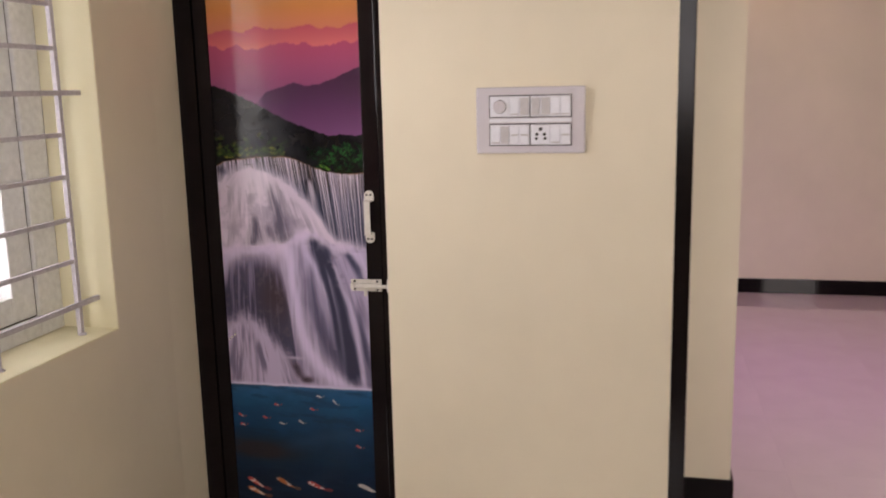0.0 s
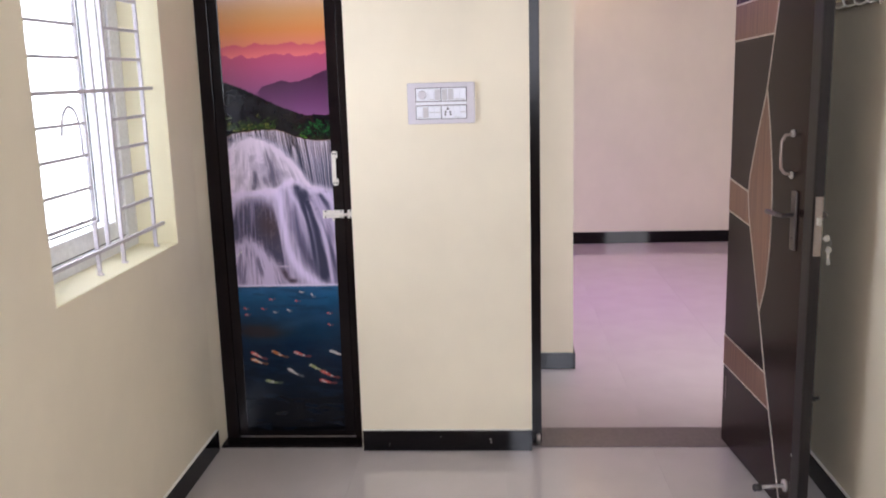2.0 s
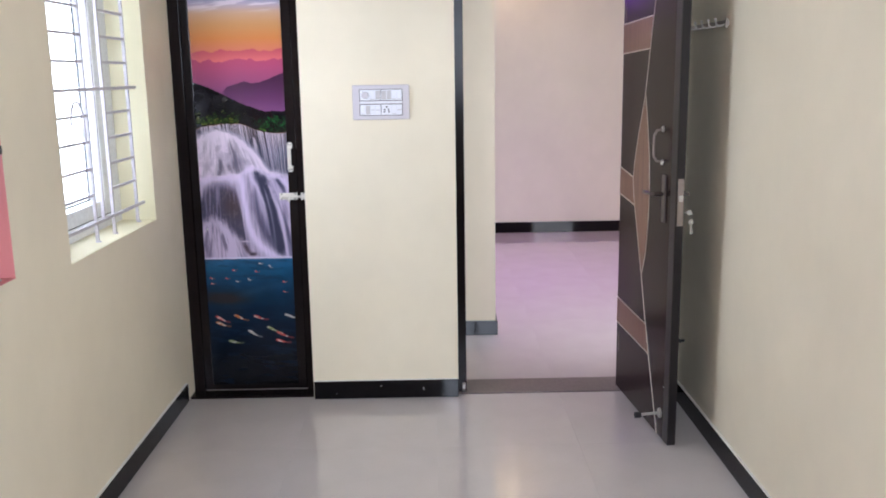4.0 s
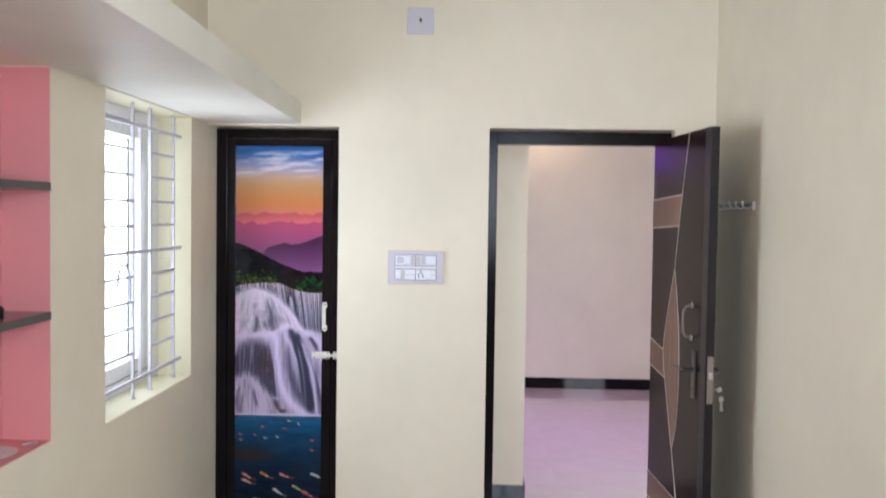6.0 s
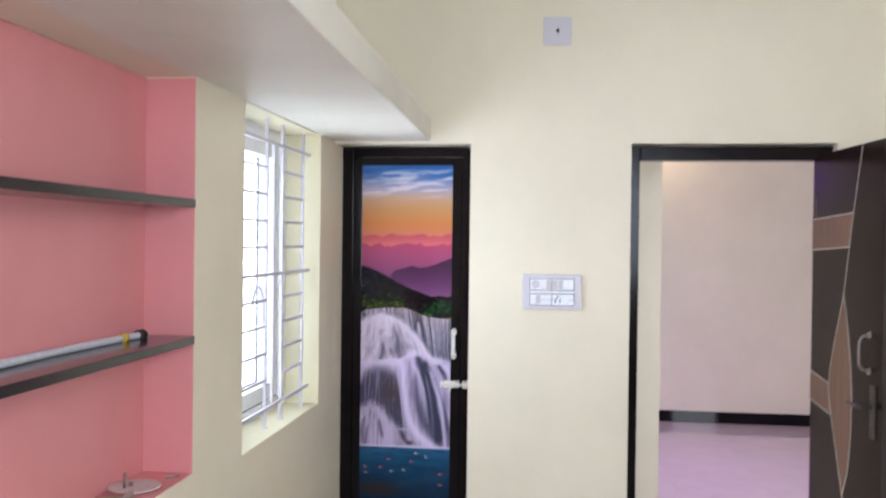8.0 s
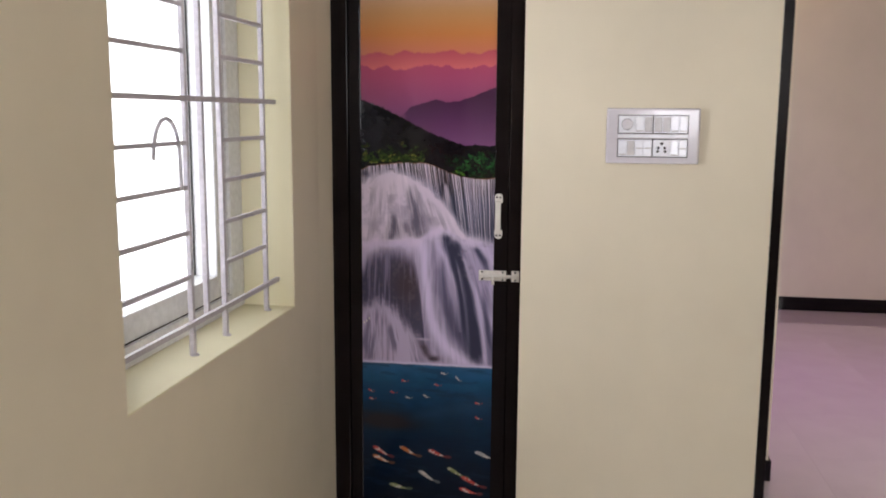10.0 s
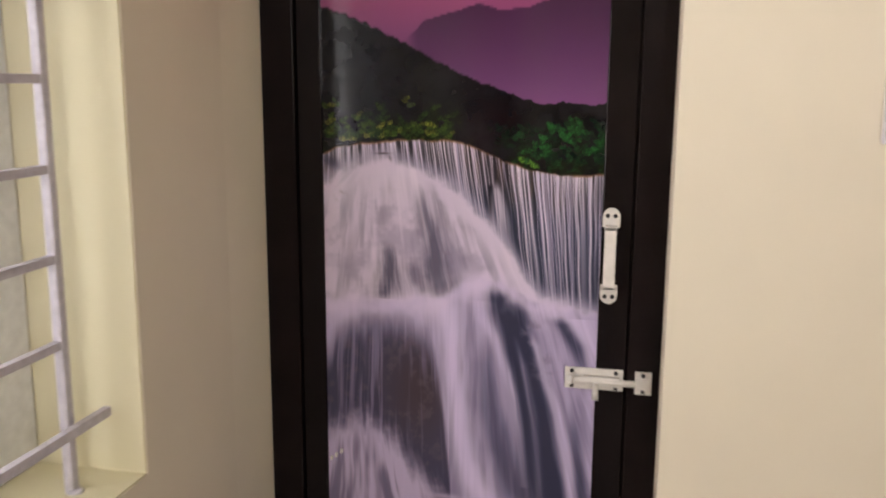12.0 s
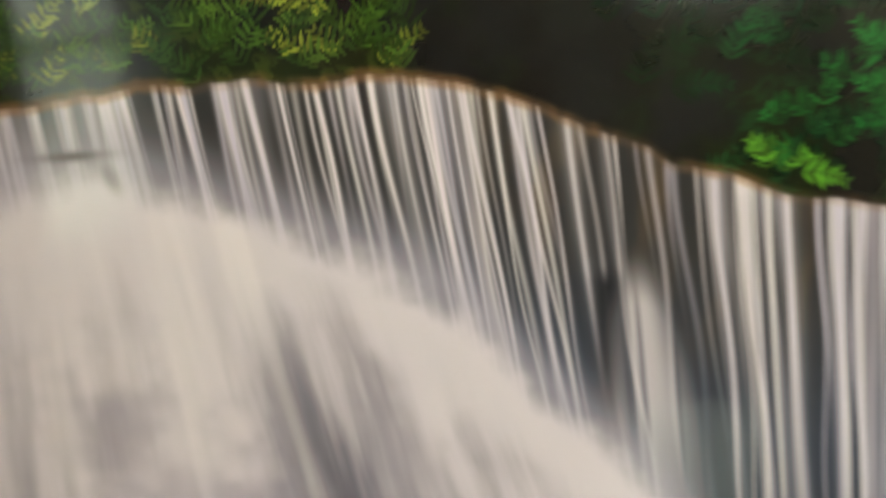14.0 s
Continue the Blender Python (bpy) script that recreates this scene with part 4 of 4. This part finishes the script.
# ---------------------------------------------------------------- window
win = structure(empty("window_1", 0, 0, 0), "white casement window behind a white-painted steel grille", "window")
fx0, fx1 = -0.232, -0.150
a0, a1, b0, b1 = WY0 + 0.003, WY1 - 0.003, WZ0 + 0.003, WZ1 - 0.003
FW, SW = 0.048, 0.085
for b in ((fx0, fx1, a0, a0 + SW, b0, b1), (fx0, fx1, a1 - SW, a1, b0, b1), (fx0, fx1, a0 + SW, a1 - SW, b0, b0 + FW), (fx0, fx1, a0 + SW, a1 - SW, b1 - FW, b1)):
    bx("window_frame", UPVC, win, b, bevel=0.003)
# one casement with deep stiles, glass set far back, and dark gaskets
s0, s1, z0, z1, sx0, sx1 = a0 + SW + 0.003, a1 - SW - 0.003, b0 + FW + 0.003, b1 - FW - 0.003, -0.236, -0.158
st, rl = 0.077, 0.062
sash = empty("sash")
sash.parent = win
for b in ((sx0, sx1, s0, s0 + st, z0, z1), (sx0, sx1, s1 - st, s1, z0, z1), (sx0, sx1, s0 + st, s1 - st, z0, z0 + rl), (sx0, sx1, s0 + st, s1 - st, z1 - rl, z1)):
    bx("sash_bar", UPVC, sash, b, bevel=0.004)
g0, g1, h0, h1 = s0 + st, s1 - st, z0 + rl, z1 - rl
for b in ((-0.2235, -0.2195, g0, g0 + 0.004, h0, h1), (-0.2235, -0.2195, g1 - 0.004, g1, h0, h1), (-0.2235, -0.2195, g0, g1, h0, h0 + 0.004), (-0.2235, -0.2195, g0, g1, h1 - 0.004, h1)):
    bx("gasket", RUBBER, sash, b)
for b in ((-0.200, -0.160, s1 + 0.0002, s1 + 0.0028, z0, z1), (-0.200, -0.160, s0 - 0.0028, s0 - 0.0002, z0, z1), (-0.200, -0.160, s0, s1, z0 - 0.0028, z0 - 0.0002)):
    bx("gasket", RUBBER, win, b)
pane = bx("pane", GLASS, sash, (-0.228, -0.224, g0 - 0.002, g1 + 0.002, h0 - 0.002, h1 + 0.002), label="clear glass pane")
pane.visible_shadow = False
GX = -0.060
grille = empty("grille")
grille.parent = win
tagged(grille, "white enamelled square-bar steel grille")
for y in (-0.313, -0.600, -0.787, -1.105):
    bx("upright", BAR, grille, (GX - 0.006, GX + 0.006, y - 0.006, y + 0.006, WZ0 + 0.002, WZ1 - 0.002), bevel=0.0012)
for z in (2.020, 1.527, 1.028):
    bx("crossbar", BAR, grille, (GX + 0.0062, GX + 0.0162, WY0 + 0.05, WY1 + 0.045, z - 0.006, z + 0.006), bevel=0.0012)
for z in (1.925, 1.826, 1.726, 1.628, 1.431, 1.333, 1.232, 1.132):
    for y0, y1 in ((-0.594, -0.319), (-1.099, -0.793)):
        bx("rung", BAR, grille, (GX - 0.005, GX + 0.005, y0, y1, z - 0.005, z + 0.005), bevel=0.001)
bx("upright", BAR, grille, (GX - 0.006, GX + 0.006, -0.711, -0.699, 1.022, 2.026), bevel=0.0012)
for y in (-0.313, -0.600, -0.787):
    rods("weld_bead", BAR, grille, ((GX + 0.004, y, WZ0 + 0.001), (GX + 0.004, y, WZ0 + 0.008), 0.012, 10, 0.007))
bm = bmesh.new()
tube(bm, [(GX + 0.004, -0.885 - 0.06 * math.cos(a), 1.40 + 0.085 * math.sin(a)) for a in np.linspace(0, math.pi, 9)] + [(GX + 0.004, -0.825, 1.33)], 0.005)
part("scroll", bm, BAR, grille, "curved steel scroll in the grille")
# plain glowing sheet in place of the neighbouring wall; no sun lights it
bd = structure(bx("backdrop", OUTSIDE_GLOW, None, (-1.62, -1.60, -6.2, 1.6, -0.2, 3.6)), "glowing backdrop standing in for the bright neighbouring wall outside", "backdrop")

# ---------------------------------------------------------------- niche shelves and what lies in the niche
for z in (1.744, 1.360):
    sh = bx("niche_shelf", SHELF, None, (-ND, 0.004, NY0 + 0.004, NY1 - 0.004, z, z + 0.024), bevel=0.002)
    tagged(sh, "dark grey stone shelf built into the pink niche", "shelf", "shelves in the niche")
bm = bmesh.new()
zp = 1.384 + 0.0095
pts = [(-0.110 - 0.020 * math.sin(k / 9 * 2.2), -1.680 - 0.072 * k, zp) for k in range(13)]
tube(bm, pts, 0.0095, 12)
pipe = part("conduit_pipe", bm, PIPE)
tagged(pipe, "pale plastic conduit pipe lying on the niche shelf", "pipe")
mid = Vector(pts[1]).lerp(Vector(pts[2]), 0.3)
way = (Vector(pts[2]) - Vector(pts[1])).normalized()
rods("tape", YELLOW, pipe, (tuple(mid - way * 0.012), tuple(mid + way * 0.012), 0.0125, 14), label="band of yellow tape")
rods("end_cap", RUBBER, pipe, (tuple(Vector(pts[0]) + Vector((0, 0.006, 0))), tuple(Vector(pts[0]) + Vector((0, -0.022, 0))), 0.0145, 14), label="dark end fitting")
NZ = NZ0 + e
dish = rods("fan_canopy", SHEET, None, ((-0.072, -1.790, NZ + 0.001), (-0.072, -1.790, NZ + 0.012), 0.030, 28, 0.066), ((-0.072, -1.790, NZ + 0.012), (-0.072, -1.790, NZ + 0.0155), 0.066, 28))
tagged(dish, "pale pink round metal fan canopy lying upturned", "fan canopy")
rods("stem", DULLSTEEL, dish, ((-0.088, -1.815, NZ + 0.0155), (-0.088, -1.815, NZ + 0.055), 0.0035))
rods("nut", DULLSTEEL, dish, ((-0.080, -1.797, NZ + 0.0155), (-0.080, -1.797, NZ + 0.026), 0.006, 6))
screwd = rods("metal_rod", STEEL, None, ((-0.050, -1.665, NZ + 0.004), (-0.020, -1.635, NZ + 0.004), 0.0035))
tagged(screwd, "short steel rod lying in the niche", "rod")


def leaflet(x, y, turn, w, h, material, label, ink=None, fold=False):
    bm = bmesh.new()
    n = 10
    for i in range(n + 1):
        for j in range(n + 1):
            p, q = i / n - 0.5, j / n - 0.5
            bm.verts.new((p * w, q * h, 0.0012 + 0.010 * (max(0, p * 1.6) ** 2) + 0.002 * math.sin(5 * p + 3 * q) ** 2))
    bm.verts.ensure_lookup_table()
    for i in range(n):
        for j in range(n):
            k = i * (n + 1) + j
            bm.faces.new((bm.verts[k], bm.verts[k + n + 1], bm.verts[k + n + 2], bm.verts[k + 1]))
    r = bmesh.ops.extrude_face_region(bm, geom=bm.faces[:])
    bmesh.ops.translate(bm, verts=[g for g in r["geom"] if isinstance(g, bmesh.types.BMVert)], vec=(0, 0, 0.0012))
    ob = part("leaflet", bm, material)
    ob.matrix_world = pose(x, y, NZ, 0, 0, turn)
    tagged(ob, label, "leaflet")
    if ink:
        for k in range(3):
            bx("printed_block", ink, ob, (-0.44 * w + k * 0.24 * w, -0.24 * w + k * 0.24 * w, -0.38 * h, 0.38 * h, 0.0050, 0.0056))
    if fold:
        rods("rolled_edge", SHEET, ob, ((-0.05 * w, -0.42 * h, 0.012), (0.45 * w, 0.40 * h, 0.016), 0.006, 12), label="rolled white edge")
    return ob


leaflet(-0.070, -1.945, 18, 0.11, 0.19, PAPER, "ochre printed paper leaflet lying in the niche", PAPERINK, True)
leaflet(-0.085, -2.120, -12, 0.10, 0.16, SHEET, "pale paper leaflet lying in the niche")

# ---------------------------------------------------------------- switchboards
sw = empty("switch_board", 0.866, -0.0005, 1.359)
tagged(sw, "white modular switchboard with socket on the cream wall", "switchboard")
PW, PH = 0.262, 0.158
bm = bmesh.new()
cube(bm, 0, PW, -0.012, 0, 0, PH, 0.005)
part("cover_plate", bm, PLATE, sw, "pale grey-white glossy cover plate")
U0 = 0.0335
for row, z0 in ((0, 0.0868), (1, 0.0195)):
    for half in (0, 1):
        x0 = U0 + half * 0.0980
        bx("module_frame", BLACK, sw, (x0 - 0.0012, x0 + 0.0988, -0.0135, -0.012, z0 - 0.0012, z0 + 0.0522), bevel=0.0004, label="thin dark module outline")
        bx("module_base", PLASTIC, sw, (x0 + 0.0011, x0 + 0.0965, -0.0150, -0.0133, z0 + 0.0012, z0 + 0.0498), bevel=0.0006)


def rocker(slot, row, material, label="", mark=False):
    half, k = divmod(slot, 4)
    x0, z0 = U0 + half * 0.0980 + 0.0022 + k * 0.0236, (0.0868, 0.0195)[row]
    bm = bmesh.new()
    cube(bm, x0 + 0.0012, x0 + 0.0218, -0.0185, -0.0148, z0 + 0.0055, z0 + 0.0460, 0.0012)
    for v in bm.verts:
        if v.co.y < -0.017:
            v.co.y += 0.0028 * (v.co.z - z0 - 0.0055) / 0.04
    r = part("rocker", bm, material, sw, label)
    if not mark:
        bx("key_lip", GREYKEY, r, (x0 + 0.0022, x0 + 0.0208, -0.0192, -0.0170, z0 + 0.0050, z0 + 0.0085), bevel=0.0006, label="grey lower lip of the key")
    if mark:
        bx("mark", GREYKEY, r, (x0 + 0.003, x0 + 0.020, -0.0189, -0.0168, z0 + 0.023, z0 + 0.027), label="grey dividing mark")


for s, r, m, k in ((2, 0, PLASTIC, 0), (3, 0, GREYKEY, 0), (4, 0, GREYKEY, 0), (5, 0, GREYKEY, 0), (6, 0, PLASTIC, 0), (7, 0, PLASTIC, 0),
                   (0, 1, PLASTIC, 0), (1, 1, GREYKEY, 0), (2, 1, PLASTIC, 1), (3, 1, PLASTIC, 1), (6, 1, PLASTIC, 0), (7, 1, PLASTIC, 1)):
    rocker(s, r, m, "grey rocker switch" if m is GREYKEY else "white rocker switch", bool(k))
dial = bx("regulator", PLASTIC, sw, (0.0370, 0.0805, -0.0170, -0.0148, 0.0915, 0.1330), bevel=0.001, label="fan regulator with round knob")
rods("knob", PLATE, dial, ((0.0585, -0.0165, 0.1120), (0.0585, -0.0260, 0.1120), 0.0165, 24, 0.0145))
bx("pointer", GREYKEY, dial, (0.0575, 0.0595, -0.0265, -0.0255, 0.1140, 0.1255))
sock = bx("socket", PLASTIC, sw, (0.1345, 0.179, -0.0170, -0.0148, 0.0225, 0.0680), bevel=0.001, label="white five-pin socket")
for dx, dz in ((0.0, 0.013), (-0.009, 0.001), (0.009, 0.001), (-0.0105, -0.009), (0.0105, -0.009)):
    rods("pin_hole", BLACK, sock, ((0.157 + dx, -0.0173, 0.0450 + dz), (0.157 + dx, -0.0150, 0.0450 + dz), 0.0046 if dz > 0.01 else 0.0039, 12))
bx("highlight_bar", PLASTIC, sw, (U0, U0 + 0.196, -0.0150, -0.012, 0.0745, 0.0835), bevel=0.0008, label="white plastic centre bar")

fp = empty("cable_outlet", 1.007, -0.0005, 2.597)
tagged(fp, "square white cable outlet plate high on the wall", "outlet plate")
bx("cover_plate", PLATE, fp, (-0.062, 0.062, -0.009, 0, -0.062, 0.062), bevel=0.003)
rods("cable_hole", BLACK, fp, ((0, -0.0096, 0.004), (0, -0.006, 0.004), 0.0075, 14))
bm = bmesh.new()
tube(bm, [(0.0, -0.008, 0.004), (0.002, -0.018, 0.001), (0.004, -0.024, -0.012)], 0.0022, 6)
part("wire_end", bm, BLACK, fp)

# hook rail behind the hall door
rail = empty("hook_rail", RW, -0.35, 1.742)
tagged(rail, "steel coat hook rail screwed to the cream wall", "hook rail")
bx("back_strip", DULLSTEEL, rail, (-0.005, 0, -0.255, 0.255, -0.011, 0.011), bevel=0.001)
for k in range(6):
    y = -0.225 + k * 0.09
    bm = bmesh.new()
    tube(bm, [(-0.004, y, -0.004), (-0.028, y, -0.012), (-0.042, y, -0.006), (-0.046, y, 0.012)], 0.0032, 8)
    bmesh.ops.create_uvsphere(bm, u_segments=10, v_segments=8, radius=0.006, matrix=Matrix.Translation((-0.046, y, 0.014)))
    part("hook", bm, STEEL, rail)
for y in (-0.245, 0.245):
    rods("screw", STEEL, rail, ((-0.0065, y, 0), (-0.004, y, 0), 0.005, 10))
    bx("end_bracket", DULLSTEEL, rail, (-0.012, -0.005, y - 0.006, y + 0.006, -0.018, 0.018), bevel=0.001)

# hall lights
led = bx("led_strip_light", PURPLE, None, (0.10, 1.55, HY1 - 0.03, HY1 - 0.002, 2.20, 2.34), bevel=0.003)
tagged(led, "purple glowing strip light on the hall wall", "strip light")
lamp = rods("ceiling_lamp", WARM, None, ((1.95, 4.15, CEIL), (1.95, 4.15, CEIL - 0.03), 0.07, 24))
tagged(lamp, "small round warm white ceiling lamp in the hall", "ceiling lamp")

# frames of the rear window and of the hall window
rear = structure(empty("window_2", 0, 0, 0), "dark stained frame of the wide rear window", "window")
for b in ((1.25, 1.31, RB - 0.10, RB - 0.03, 1.30, 2.5), (2.20, 2.26, RB - 0.10, RB - 0.03, 1.30, 2.5), (1.31, 2.20, RB - 0.10, RB - 0.03, 2.44, 2.5),
          (1.31, 2.20, RB - 0.10, RB - 0.03, 1.30, 1.36), (1.735, 1.775, RB - 0.10, RB - 0.03, 1.36, 2.44)):
    bx("frame_member", FRAME, rear, b, bevel=0.003)
hallwin = structure(empty("window_3", 0, 0, 0), "dark stained frame of the narrow hall window", "window")
for b in ((2.66, 2.69, 0.08, 0.14, 0.50, 2.15), (3.29, 3.32, 0.08, 0.14, 0.50, 2.15), (2.69, 3.29, 0.08, 0.14, 2.12, 2.15), (2.69, 3.29, 0.08, 0.14, 0.50, 0.53), (2.97, 3.01, 0.08, 0.14, 0.53, 2.12)):
    bx("frame_member", FRAME, hallwin, b, bevel=0.003)
# unseen glowing sheet added behind the rear window as its daylight
bd2 = structure(bx("backdrop_rear", OUTSIDE_GLOW, None, (-0.6, 3.6, RB - 1.02, RB - 1.0, -0.2, 3.6)), "glowing backdrop standing in for daylight beyond the rear window", "backdrop")

# ---------------------------------------------------------------- floor of laid tiles
structure(bx("threshold_bathroom", FRAME, None, (LX0 + 0.002, LX1 - 0.002, 0.022, FY0 - 0.001, 0.0005, 0.012), bevel=0.002), "dark stained low threshold of the bathroom door", "threshold")
structure(bx("threshold", SILL, None, (DX0, DX1, 0.026, TW, -0.01, 0.004), bevel=0.001), "brown polished stone door threshold", "threshold")
floor = structure(bx("floor", GROUT, None, (-0.8, HX1 + 0.6, RB - 0.3, HY1 + 0.2, -0.10, -0.0012)), "glossy ivory vitrified floor tiles with thin joints", "floor")
tile_mesh = {}


def tile(x0, x1, y0, y1, g=0.0002):
    w, d = round(x1 - x0, 4), round(y1 - y0, 4)
    if (w, d) not in tile_mesh:
        bm = bmesh.new()
        cube(bm, g - w / 2, w / 2 - g, g - d / 2, d / 2 - g, -0.001, 0.0, g * 0.75)
        me = bpy.data.meshes.new("tile")
        bmesh.ops.recalc_face_normals(bm, faces=bm.faces)
        bm.to_mesh(me)
        bm.free()
        me.materials.append(TILE)
        tile_mesh[(w, d)] = me
    ob = new("tile", tile_mesh[(w, d)])
    ob.location = ((x0 + x1) / 2, (y0 + y1) / 2, 0)
    ob.parent = floor


def lay(xs, ys, g=0.0002):
    for x0, x1 in zip(xs, xs[1:]):
        for y0, y1 in zip(ys, ys[1:]):
            if x1 - x0 > 0.01 and y1 - y0 > 0.01:
                tile(x0, x1, y0, y1, g)


lay([0.0, 0.620, 1.228, 1.836, RW], [RB - 0.2, -4.855, -4.247, -3.639, -3.031, -2.423, -1.815, -1.207, -0.599, 0.024])
lay([LX0, LX1], [0.024, 0.20])
lay([HX0, 0.012, 0.620, 1.228, 1.836, 2.444, 3.052, 3.660, HX1 + 0.4], [TW + 0.001, 0.72, 1.328, 1.936, 2.544, 3.152, 3.76, 4.368, HY1], 0.0)
